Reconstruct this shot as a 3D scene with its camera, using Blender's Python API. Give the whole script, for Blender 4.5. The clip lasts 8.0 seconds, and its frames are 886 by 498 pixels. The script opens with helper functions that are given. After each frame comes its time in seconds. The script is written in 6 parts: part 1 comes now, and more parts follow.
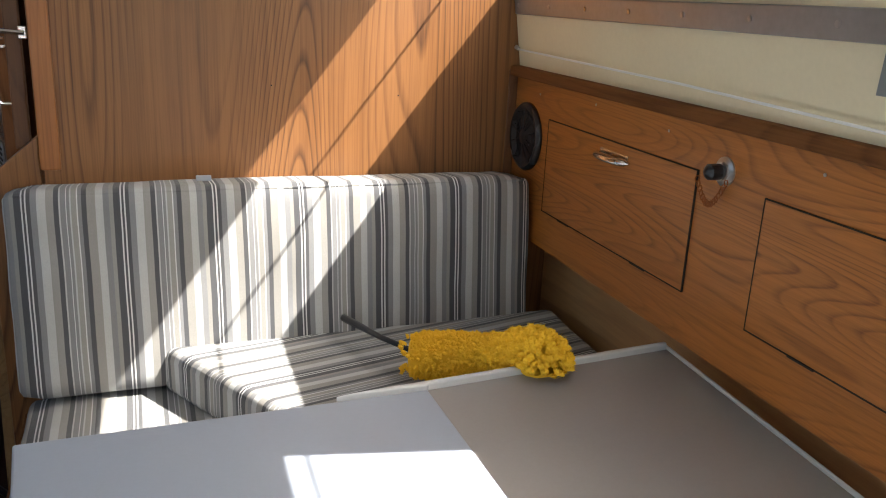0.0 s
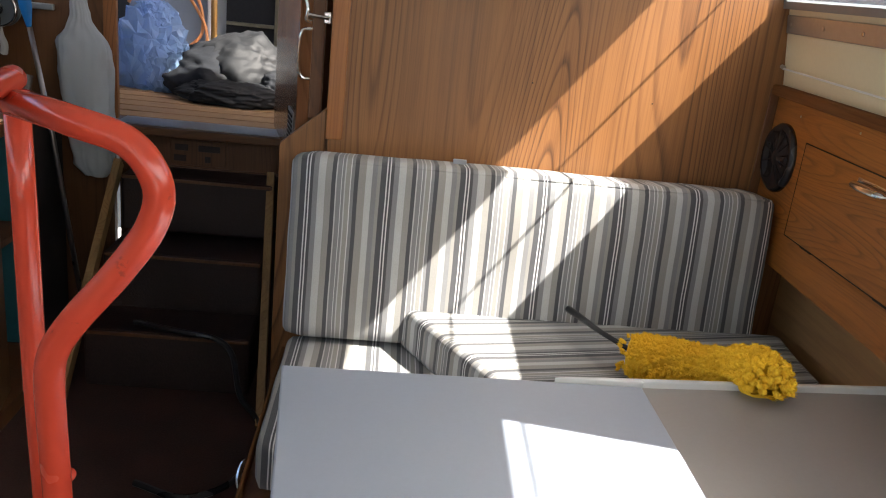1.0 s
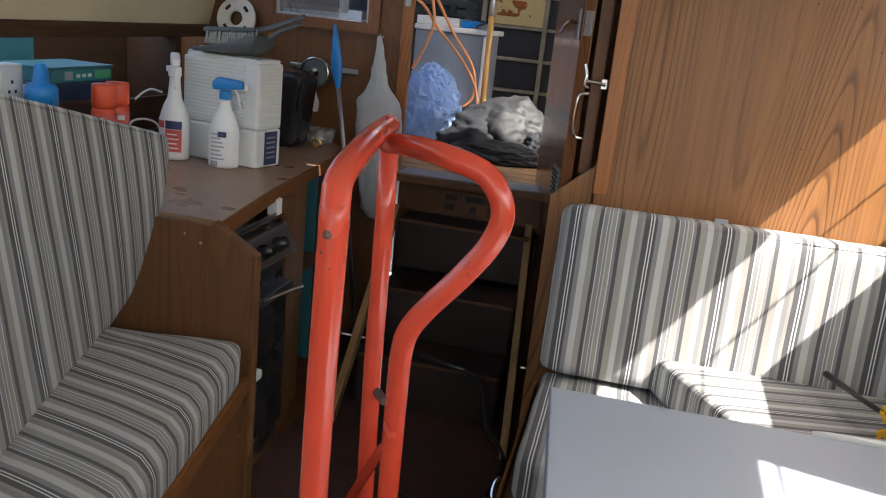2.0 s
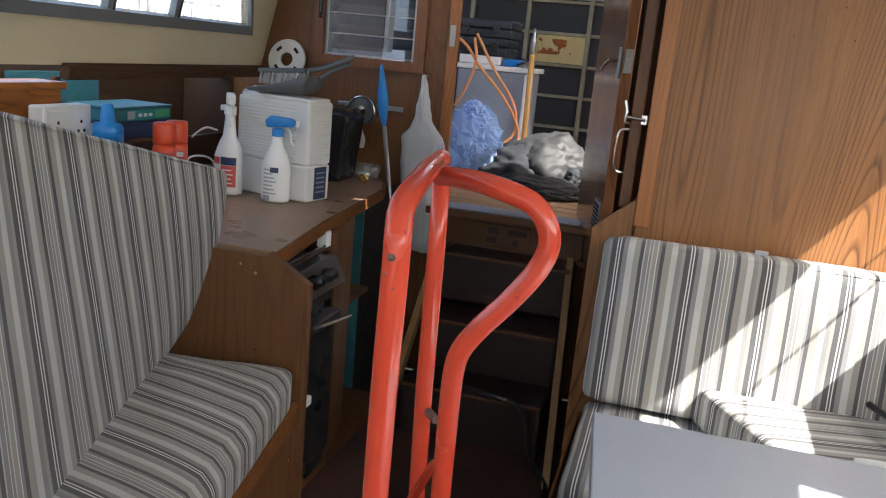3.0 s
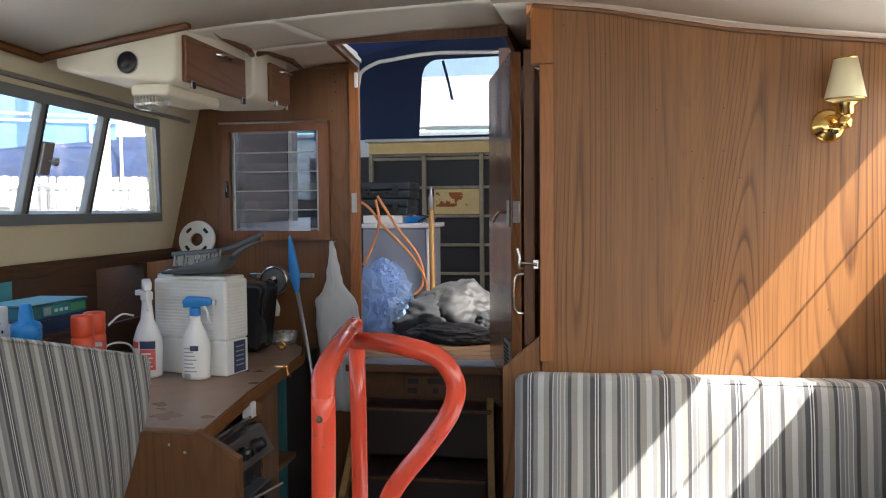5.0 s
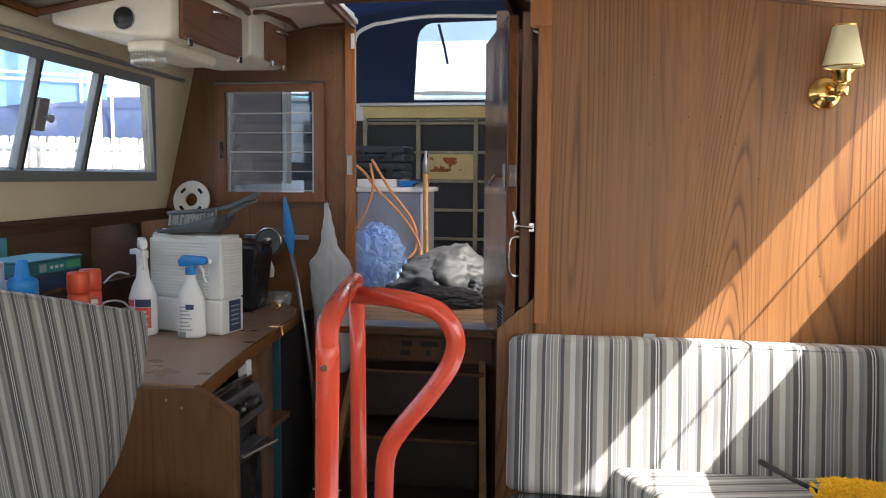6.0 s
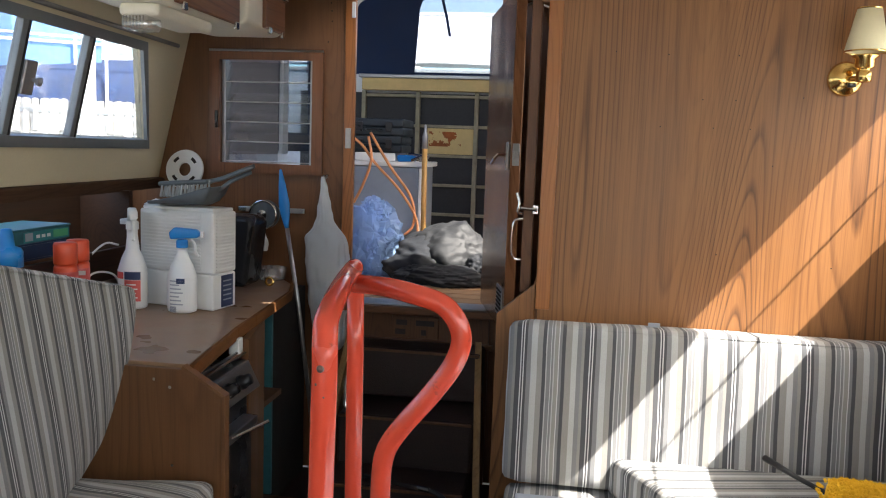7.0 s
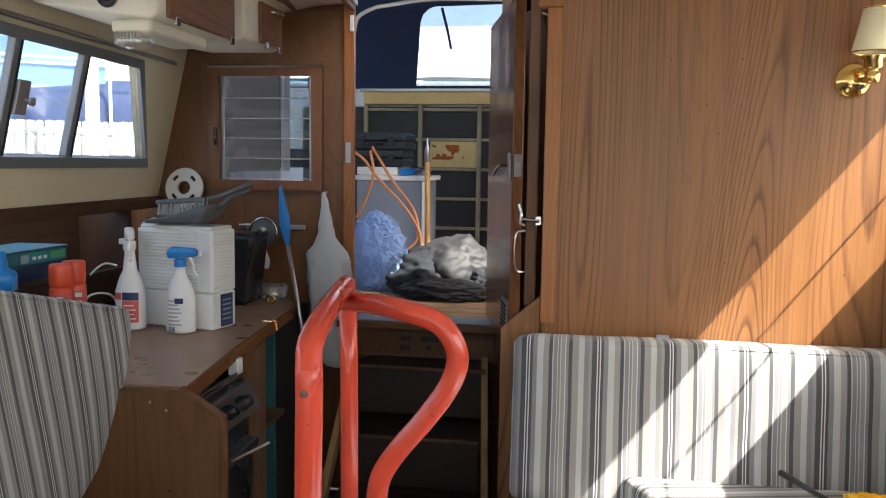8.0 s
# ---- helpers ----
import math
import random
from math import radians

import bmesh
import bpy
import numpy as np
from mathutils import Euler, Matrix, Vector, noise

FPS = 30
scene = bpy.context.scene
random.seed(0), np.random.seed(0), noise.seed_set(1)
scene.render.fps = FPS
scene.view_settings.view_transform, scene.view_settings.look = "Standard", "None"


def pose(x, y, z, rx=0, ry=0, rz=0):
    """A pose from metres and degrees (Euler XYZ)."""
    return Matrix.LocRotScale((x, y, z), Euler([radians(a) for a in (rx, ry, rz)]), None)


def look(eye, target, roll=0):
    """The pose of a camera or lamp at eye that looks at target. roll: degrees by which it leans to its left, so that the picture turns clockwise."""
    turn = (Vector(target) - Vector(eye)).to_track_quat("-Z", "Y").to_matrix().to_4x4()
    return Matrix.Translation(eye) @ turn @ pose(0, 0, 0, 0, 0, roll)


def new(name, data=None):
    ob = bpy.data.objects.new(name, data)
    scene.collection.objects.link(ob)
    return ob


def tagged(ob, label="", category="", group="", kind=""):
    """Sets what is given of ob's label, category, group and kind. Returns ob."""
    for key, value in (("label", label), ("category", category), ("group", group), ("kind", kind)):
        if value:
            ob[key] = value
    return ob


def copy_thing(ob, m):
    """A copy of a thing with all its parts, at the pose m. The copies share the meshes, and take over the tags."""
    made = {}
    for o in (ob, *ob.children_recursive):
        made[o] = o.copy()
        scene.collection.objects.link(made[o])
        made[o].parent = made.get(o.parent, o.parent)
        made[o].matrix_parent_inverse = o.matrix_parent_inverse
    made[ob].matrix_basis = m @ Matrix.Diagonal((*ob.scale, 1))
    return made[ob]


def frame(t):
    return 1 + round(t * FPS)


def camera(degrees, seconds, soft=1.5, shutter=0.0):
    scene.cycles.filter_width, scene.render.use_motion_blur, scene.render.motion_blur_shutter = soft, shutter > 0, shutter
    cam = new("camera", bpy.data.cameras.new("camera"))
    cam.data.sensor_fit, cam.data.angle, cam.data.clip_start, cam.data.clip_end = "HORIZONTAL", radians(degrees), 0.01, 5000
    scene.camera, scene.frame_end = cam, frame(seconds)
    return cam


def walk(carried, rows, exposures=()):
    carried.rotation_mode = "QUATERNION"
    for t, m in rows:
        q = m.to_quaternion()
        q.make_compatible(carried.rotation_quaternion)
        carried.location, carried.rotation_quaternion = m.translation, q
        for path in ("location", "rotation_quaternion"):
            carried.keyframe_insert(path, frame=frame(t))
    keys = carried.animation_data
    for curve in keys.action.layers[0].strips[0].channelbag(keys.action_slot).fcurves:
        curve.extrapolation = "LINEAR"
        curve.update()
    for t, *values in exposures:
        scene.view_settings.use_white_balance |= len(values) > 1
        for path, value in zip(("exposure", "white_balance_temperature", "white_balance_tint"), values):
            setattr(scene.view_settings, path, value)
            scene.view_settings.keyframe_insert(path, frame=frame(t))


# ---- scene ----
cam = camera(56.6, 8.0, soft=1.1)
PATH = [
    (0, (0.304, -0.193, 1.292), (0.991, 1.595, 0.709), 2.8),
    (0.5, (0.249, -0.192, 1.299), (0.724, 1.655, 0.697), 3.5),
    (1, (0.261, -0.28, 1.305), (0.423, 1.614, 0.679), 6.3),
    (1.3, (0.257, -0.354, 1.291), (0.219, 1.548, 0.671), 6.8),
    (1.5, (0.245, -0.404, 1.29), (0.09, 1.495, 0.68), 6.9),
    (1.7, (0.221, -0.432, 1.296), (-0.061, 1.464, 0.724), 6.6),
    (2.8, (0.191, -0.495, 1.309), (-0.299, 1.379, 0.808), 5.6),
    (3, (0.205, -0.52, 1.308), (-0.304, 1.358, 0.847), 5.4),
    (3.3, (0.212, -0.559, 1.314), (-0.318, 1.344, 1.006), 3.4),
    (3.5, (0.243, -0.56, 1.317), (-0.253, 1.362, 1.076), 2.4),
    (4, (0.238, -0.564, 1.345), (-0.161, 1.393, 1.236), 0.3),
    (5.5, (0.249, -0.68, 1.338), (-0.079, 1.29, 1.243), -0.2),
    (6, (0.235, -0.668, 1.329), (-0.083, 1.299, 1.155), 0.4),
    (6.5, (0.224, -0.64, 1.329), (-0.077, 1.324, 1.102), 1.4),
    (7, (0.207, -0.596, 1.342), (-0.095, 1.367, 1.103), 2.0),
    (7.5, (0.206, -0.55, 1.339), (-0.106, 1.413, 1.114), 1.6),
    (8, (0.216, -0.545, 1.337), (-0.106, 1.419, 1.131), 0.8),
]
walk(cam, [(t, look(eye, target, roll)) for t, eye, target, roll in PATH], [(0.0, 2.55, 6550, 10), (1.7, 2.63, 6550, 10), (3.0, 2.86, 6550, 10), (4.0, 2.82, 6550, 10), (8.0, 2.81, 6550, 10)])

# ---------------------------------------------------------------- world and sun
SUN = Vector((1.0, -0.52, 1.35)).normalized()
world = bpy.data.worlds.new("sky")
world.use_nodes = True
scene.world = world
wn = world.node_tree
sky = wn.nodes.new("ShaderNodeTexSky")
sky.sky_type = "NISHITA"
sky.sun_disc = False
sky.dust_density = 5.0
sky.sun_elevation = math.asin(SUN.z)
sky.sun_rotation = math.atan2(SUN.x, SUN.y)
wn.nodes["Background"].inputs["Strength"].default_value = 0.15
wn.links.new(sky.outputs[0], wn.nodes["Background"].inputs["Color"])
sun = new("sun", bpy.data.lights.new("sun", "SUN"))
sun.data.energy, sun.data.angle, sun.data.color = 3.2, radians(0.5), (1.0, 0.95, 0.87)
sun.matrix_world = look(SUN * 30, (0, 0, 0))

port_sky = new("port_window_sky", bpy.data.lights.new("port_window_sky", "AREA"))
port_sky.data.shape, port_sky.data.size, port_sky.data.size_y = "RECTANGLE", 2.6, 0.3
port_sky.data.energy, port_sky.data.color = 0.65, (0.80, 0.91, 1.0)
port_sky.matrix_world = look((-1.24, -0.5, 1.5), (-0.2, -0.4, 1.35))
starboard_sky = new("starboard_window_sky", bpy.data.lights.new("starboard_window_sky", "AREA"))
starboard_sky.data.shape, starboard_sky.data.size, starboard_sky.data.size_y = "RECTANGLE", 1.8, 0.28
starboard_sky.data.energy, starboard_sky.data.color = 0.8, (0.72, 0.87, 1.0)
starboard_sky.matrix_world = look((0.94, -1.0, 1.38), (-0.8, -0.3, 0.9))

# ---------------------------------------------------------------- materials
def nodes_of(name):
    m = bpy.data.materials.new(name)
    m.use_nodes = True
    return m, m.node_tree, m.node_tree.nodes["Principled BSDF"]


def add(nt, kind, **inputs):
    n = nt.nodes.new(kind)
    for k, v in inputs.items():
        n.inputs[k].default_value = v
    return n


def math_node(nt, op, a, b=None):
    n = nt.nodes.new("ShaderNodeMath")
    n.operation = op
    for i, v in enumerate((a, b)):
        if v is None:
            continue
        if isinstance(v, (int, float)):
            n.inputs[i].default_value = v
        else:
            nt.links.new(v, n.inputs[i])
    return n.outputs[0]


def ramp(nt, fac, stops, mode="LINEAR"):
    r = nt.nodes.new("ShaderNodeValToRGB")
    r.color_ramp.interpolation = mode
    el = r.color_ramp.elements
    while len(el) < len(stops):
        el.new(0.5)
    for e, (p, c) in zip(el, stops):
        e.position, e.color = p, (*c, 1)
    nt.links.new(fac, r.inputs[0])
    return r.outputs[0]


def mixed(nt, fac, a, b, mode="MIX"):
    n = nt.nodes.new("ShaderNodeMix")
    n.data_type, n.blend_type = "RGBA", mode
    for sock, v in ((n.inputs[0], fac), (n.inputs[6], a), (n.inputs[7], b)):
        if isinstance(v, (int, float)):
            sock.default_value = v
        elif isinstance(v, tuple):
            sock.default_value = (*v, 1)
        else:
            nt.links.new(v, sock)
    return n.outputs[2]


def mapped(nt, scale):
    co = nt.nodes.new("ShaderNodeTexCoord")
    mp = add(nt, "ShaderNodeMapping", Scale=scale)
    nt.links.new(co.outputs["Object"], mp.inputs["Vector"])
    return mp.outputs[0]


def noise_at(nt, vec, scale, detail=3.0, rough=0.55):
    n = add(nt, "ShaderNodeTexNoise", Scale=scale, Detail=detail, Roughness=rough)
    nt.links.new(vec, n.inputs["Vector"])
    return n.outputs[0]


def bump(nt, bsdf, height, strength, dist):
    b = add(nt, "ShaderNodeBump", Strength=strength, Distance=dist)
    nt.links.new(height, b.inputs["Height"])
    nt.links.new(b.outputs[0], bsdf.inputs["Normal"])


def wood(name, light, dark, along="z", rough=0.38, figure=1.0, lines=9.0, mark=0.55):
    """Veneer: straight fine streaks and pores, with flame figure from contour bands of a field stretched along the grain."""
    m, nt, bs = nodes_of(name)

    def stretched(across, length):
        return {"x": (length, across, across), "y": (across, length, across), "z": (across, across, length)}[along]

    field = noise_at(nt, mapped(nt, stretched(1, 0.11)), 3.4 * figure, 1.0, 0.4)
    band = math_node(nt, "FRACT", math_node(nt, "MULTIPLY", field, lines * 5.2))
    line = ramp(nt, band, [(0.0, (0, 0, 0)), (0.6, (0.1, 0.1, 0.1)), (0.88, (1, 1, 1)), (1.0, (0, 0, 0))])
    where = noise_at(nt, mapped(nt, stretched(5, 0.5)), 1.0, 2.0)
    line = math_node(nt, "MULTIPLY", line, ramp(nt, where, [(0.35, (0.15,) * 3), (0.62, (1,) * 3)]))
    pore = noise_at(nt, mapped(nt, stretched(420, 7)), 1.0, 2.0, 0.6)
    streak = noise_at(nt, mapped(nt, stretched(75, 1.6)), 1.0, 4.0, 0.65)
    broad = noise_at(nt, mapped(nt, stretched(7, 0.5)), 1.0, 3.0)
    fac = math_node(nt, "MULTIPLY", line, mark)
    fac = math_node(nt, "ADD", fac, math_node(nt, "MULTIPLY", math_node(nt, "SUBTRACT", pore, 0.42), 0.8))
    fac = math_node(nt, "ADD", fac, math_node(nt, "MULTIPLY", math_node(nt, "SUBTRACT", streak, 0.46), 1.1))
    fac = math_node(nt, "MINIMUM", math_node(nt, "MAXIMUM", fac, 0.0), 1.0)
    col = mixed(nt, fac, light, dark)
    tint = ramp(nt, broad, [(0.3, (0.86, 0.82, 0.78)), (0.7, (1.07, 1.05, 1.02))])
    nt.links.new(mixed(nt, 1.0, col, tint, "MULTIPLY"), bs.inputs["Base Color"])
    nt.links.new(ramp(nt, broad, [(0.3, (rough - 0.06,) * 3), (0.7, (rough + 0.1,) * 3)]), bs.inputs["Roughness"])
    bs.inputs["Specular IOR Level"].default_value = 0.5 if rough < 0.6 else 0.12
    bump(nt, bs, fac, 0.15, 0.001)
    return m


def plain(name, colour, rough=0.5, metal=0.0, grain=60.0, vary=0.12, relief=0.15, coat=0.0, worn=None):
    m, nt, bs = nodes_of(name)
    v = mapped(nt, (1, 1, 1))
    fine, broad = noise_at(nt, v, grain, 4.0), noise_at(nt, v, 5.0, 3.0)
    lo = tuple(c * (1 - vary) for c in colour)
    hi = tuple(min(1, c * (1 + vary)) for c in colour)
    both = math_node(nt, "ADD", math_node(nt, "MULTIPLY", fine, 0.4), math_node(nt, "MULTIPLY", broad, 0.6))
    col = ramp(nt, both, [(0.3, lo), (0.7, hi)])
    if worn:
        spots = noise_at(nt, v, 38.0, 5.0, 0.65)
        col = mixed(nt, ramp(nt, spots, [(0.66, (0, 0, 0)), (0.7, (1, 1, 1))]), col, worn)
    nt.links.new(col, bs.inputs["Base Color"])
    nt.links.new(ramp(nt, broad, [(0.3, (max(0.03, rough - 0.07),) * 3), (0.7, (min(1, rough + 0.1),) * 3)]), bs.inputs["Roughness"])
    bs.inputs["Metallic"].default_value = metal
    bs.inputs["Coat Weight"].default_value = coat
    if relief:
        bump(nt, bs, fine, relief, 0.002)
    return m


STRIPES = [(0.0, "d"), (0.045, "w"), (0.06, "d"), (0.085, "w"), (0.1, "d"), (0.14, "g"), (0.2, "l"), (0.29, "t"), (0.37, "d"), (0.42, "l"), (0.435, "g"),
           (0.49, "w"), (0.5, "g"), (0.53, "l"), (0.545, "t"), (0.6, "w"), (0.612, "g"), (0.65, "d"), (0.7, "t"), (0.79, "l"), (0.87, "g"), (0.93, "t"), (0.975, "d")]
CLOTH = {"d": (0.085, 0.087, 0.095), "g": (0.235, 0.24, 0.25), "t": (0.31, 0.302, 0.286), "l": (0.49, 0.50, 0.505), "w": (0.67, 0.68, 0.685)}


def cloth(name, across, shift, period=0.168):
    """Striped deck-chair weave: stripes change along the direction across (a vector)."""
    m, nt, bs = nodes_of(name)
    co = nt.nodes.new("ShaderNodeTexCoord")
    dot = nt.nodes.new("ShaderNodeVectorMath")
    dot.operation = "DOT_PRODUCT"
    dot.inputs[1].default_value = across
    nt.links.new(co.outputs["Object"], dot.inputs[0])
    wob = noise_at(nt, co.outputs["Object"], 6.0, 2.0)
    u = math_node(nt, "ADD", dot.outputs["Value"], math_node(nt, "MULTIPLY", wob, 0.004))
    u = math_node(nt, "FRACT", math_node(nt, "MULTIPLY", math_node(nt, "ADD", u, 10 * period - shift), 1 / period))
    col = ramp(nt, u, [(p, CLOTH[k]) for p, k in STRIPES], "CONSTANT")
    weave = noise_at(nt, co.outputs["Object"], 900.0, 2.0, 0.7)
    soil = noise_at(nt, co.outputs["Object"], 7.0, 4.0)
    col = mixed(nt, 1.0, col, ramp(nt, weave, [(0.3, (0.84, 0.84, 0.84)), (0.7, (1.1, 1.1, 1.1))]), "MULTIPLY")
    col = mixed(nt, 1.0, col, ramp(nt, soil, [(0.3, (0.92, 0.91, 0.88)), (0.7, (1.03, 1.03, 1.03))]), "MULTIPLY")
    nt.links.new(col, bs.inputs["Base Color"])
    bs.inputs["Roughness"].default_value = 0.92
    bs.inputs["Sheen Weight"].default_value = 0.15
    creases = noise_at(nt, co.outputs["Object"], 14.0, 3.0)
    bump(nt, bs, math_node(nt, "ADD", weave, math_node(nt, "MULTIPLY", creases, 3.0)), 0.35, 0.003)
    return m


def clear(name, tint=(1, 1, 1), rough=0.02, through_share=0.9, dust=0.0):
    """Thin pane or sheet: mostly straight through, a little mirror."""
    m, nt, bs = nodes_of(name)
    tr = nt.nodes.new("ShaderNodeBsdfTransparent")
    tr.inputs[0].default_value = (*tint, 1)
    gl = nt.nodes.new("ShaderNodeBsdfGlossy")
    gl.inputs["Roughness"].default_value = rough
    mx = nt.nodes.new("ShaderNodeMixShader")
    mx.inputs[0].default_value = 1 - through_share
    nt.links.new(tr.outputs[0], mx.inputs[1])
    nt.links.new(gl.outputs[0], mx.inputs[2])
    out = mx.outputs[0]
    if dust:
        df = nt.nodes.new("ShaderNodeBsdfDiffuse")
        df.inputs[0].default_value = (0.75, 0.77, 0.78, 1)
        spots = noise_at(nt, mapped(nt, (1, 1, 1)), 9.0, 6.0, 0.7)
        m2 = nt.nodes.new("ShaderNodeMixShader")
        nt.links.new(math_node(nt, "MULTIPLY", ramp(nt, spots, [(0.4, (0.2,) * 3), (0.75, (1,) * 3)]), dust), m2.inputs[0])
        nt.links.new(out, m2.inputs[1])
        nt.links.new(df.outputs[0], m2.inputs[2])
        out = m2.outputs[0]
    nt.links.new(out, nt.nodes["Material Output"].inputs["Surface"])
    return m


def film_sheet(name, colour, share):
    """Thin crinkled plastic: part diffuse and see-through, part gloss."""
    m, nt, bs = nodes_of(name)
    bs.inputs["Base Color"].default_value = (*colour, 1)
    bs.inputs["Roughness"].default_value = 0.22
    tl = nt.nodes.new("ShaderNodeBsdfTranslucent")
    tl.inputs[0].default_value = (*colour, 1)
    tr = nt.nodes.new("ShaderNodeBsdfTransparent")
    m1, m2 = nt.nodes.new("ShaderNodeMixShader"), nt.nodes.new("ShaderNodeMixShader")
    m1.inputs[0].default_value, m2.inputs[0].default_value = 0.4, share
    nt.links.new(bs.outputs[0], m1.inputs[1])
    nt.links.new(tl.outputs[0], m1.inputs[2])
    nt.links.new(m1.outputs[0], m2.inputs[1])
    nt.links.new(tr.outputs[0], m2.inputs[2])
    nt.links.new(m2.outputs[0], nt.nodes["Material Output"].inputs["Surface"])
    wr = noise_at(nt, mapped(nt, (1, 1, 1)), 24.0, 2.0)
    bump(nt, bs, wr, 0.3, 0.006)
    return m


TEAK = (0.275, 0.124, 0.043)
TEAK_DARK = (0.085, 0.033, 0.012)
M_PANEL = wood("teak_veneer", TEAK, TEAK_DARK, "z", 0.4, 1.0, 9.0, 0.8)
M_SIDE = wood("teak_veneer_lengthwise", (0.47, 0.175, 0.036), (0.15, 0.052, 0.014), "y", 0.4, 2.2, 8.0, 0.6)
M_TRIM = wood("teak_trim", (0.36, 0.14, 0.04), (0.16, 0.055, 0.018), "z", 0.3, 2.0, 5.0)
M_TRIM_Y = wood("worn_teak_capping", (0.2, 0.085, 0.03), (0.07, 0.027, 0.011), "y", 0.8, 2.0, 6.0)
M_TRIM_X = wood("teak_sill", (0.17, 0.07, 0.026), (0.06, 0.023, 0.01), "x", 0.35, 2.0, 6.0)
M_BULK = wood("teak_bulkhead", (0.175, 0.08, 0.032), (0.085, 0.036, 0.014), "z", 0.42, 1.2, 8.0)
M_DARKWOOD = wood("dark_teak", (0.15, 0.062, 0.023), (0.055, 0.022, 0.01), "z", 0.45, 1.4, 7.0)
M_DOOR = wood("varnished_door_veneer", (0.27, 0.125, 0.06), (0.13, 0.055, 0.024), "z", 0.14, 1.5, 6.0)
M_LVFRAME = wood("reddish_teak_frame", (0.20, 0.078, 0.03), (0.085, 0.032, 0.013), "z", 0.35, 1.6, 6.0)
M_FRONT = wood("brown_teak_front", (0.23, 0.10, 0.043), (0.10, 0.04, 0.017), "y", 0.4, 1.4, 6.0)
M_FIDDLE = wood("weathered_dark_teak", (0.10, 0.058, 0.036), (0.045, 0.026, 0.017), "y", 0.7, 1.6, 6.0)
M_COUNTER = plain("laminate_worktop", (0.30, 0.185, 0.115), 0.32, 0, 25, 0.16, 0.05, worn=(0.27, 0.1, 0.03))
M_BATTEN = wood("pine_batten", (0.36, 0.22, 0.09), (0.2, 0.11, 0.04), "z", 0.55, 2.0, 5.0)
M_CREAM = plain("cream_vinyl", (0.74, 0.665, 0.47), 0.6, 0, 120, 0.05, 0.12)
M_LINING = plain("cream_headlining", (0.82, 0.79, 0.70), 0.65, 0, 150, 0.04, 0.1)
M_MOULD = plain("cream_moulding", (0.78, 0.73, 0.60), 0.35, 0, 40, 0.04, 0.04)
M_ALU = plain("dull_aluminium", (0.42, 0.43, 0.44), 0.42, 0.85, 90, 0.12, 0.08)
M_FRAME = plain("grey_window_frame", (0.22, 0.24, 0.255), 0.5, 0.3, 70, 0.1, 0.1)
M_RUBBER = plain("black_rubber", (0.03, 0.03, 0.033), 0.6, 0, 80, 0.2, 0.1)
M_CHROME = plain("chrome", (0.72, 0.72, 0.72), 0.14, 1.0, 60, 0.05, 0.0)
M_STEEL = plain("brushed_steel", (0.5, 0.5, 0.5), 0.3, 1.0, 120, 0.1, 0.05)
M_BRASS = plain("polished_brass", (0.86, 0.58, 0.2), 0.13, 1.0, 40, 0.06, 0.0)
M_BLACK = plain("black_plastic", (0.018, 0.018, 0.02), 0.28, 0, 60, 0.2, 0.03)
# near-black: shade painted into gaps and recesses, also holes and dark marks
M_DARK = plain("recess_shade_and_dark_marks", (0.02, 0.015, 0.012), 0.8, 0, 40, 0.3, 0.1)
M_SHADE = plain("cream_lampshade", (0.80, 0.74, 0.50), 0.6, 0, 220, 0.04, 0.1)
M_RED = plain("red_enamel", (0.55, 0.06, 0.03), 0.2, 0, 30, 0.1, 0.03, 0.0, worn=(0.36, 0.05, 0.03))
M_SCUFF = plain("bare_scuff", (0.1, 0.06, 0.05), 0.6, 0, 60, 0.3, 0.2)
M_TABLE = plain("pale_blue_grey_laminate", (0.37, 0.42, 0.50), 0.38, 0, 160, 0.03, 0.03)
M_TABLE2 = plain("warm_grey_laminate", (0.34, 0.32, 0.30), 0.4, 0, 160, 0.04, 0.03)
M_EDGE = plain("white_edging", (0.68, 0.68, 0.66), 0.4, 0, 50, 0.06, 0.05)
M_WHITE = plain("white_plastic", (0.80, 0.81, 0.80), 0.35, 0, 40, 0.03, 0.03)
M_BOTTLE = plain("white_bottle_plastic", (0.82, 0.83, 0.83), 0.28, 0, 30, 0.02, 0.02)
M_BLUE = plain("bright_blue_plastic", (0.02, 0.24, 0.66), 0.3, 0, 40, 0.06, 0.03)
M_TEAL = plain("teal_paint", (0.035, 0.15, 0.18), 0.5, 0, 30, 0.2, 0.08)
M_TEAL2 = plain("sea_green_print", (0.03, 0.24, 0.26), 0.4, 0, 30, 0.15, 0.02)
M_REDCAN = plain("orange_red_can", (0.72, 0.085, 0.03), 0.3, 0, 30, 0.05, 0.02)
M_LABELRED = plain("red_label", (0.62, 0.11, 0.10), 0.4, 0, 30, 0.05, 0.02)
M_LABELDARK = plain("navy_label", (0.03, 0.05, 0.12), 0.4, 0, 30, 0.1, 0.02)
M_LABELGREY = plain("grey_print", (0.35, 0.38, 0.43), 0.45, 0, 30, 0.1, 0.02)
M_LABELGREEN = plain("green_label", (0.1, 0.42, 0.2), 0.4, 0, 30, 0.08, 0.02)
M_GREY = plain("grey_plastic", (0.10, 0.115, 0.125), 0.45, 0, 60, 0.1, 0.05)
M_BRISTLE = plain("grey_bristle", (0.33, 0.34, 0.34), 0.8, 0, 300, 0.25, 0.3)
M_YELLOW = plain("yellow_duster_fibre", (1.0, 0.58, 0.03), 0.8, 0, 90, 0.1, 0.05)
M_CARPET = plain("brown_red_carpet", (0.06, 0.028, 0.023), 0.8, 0, 190, 0.55, 1.0)
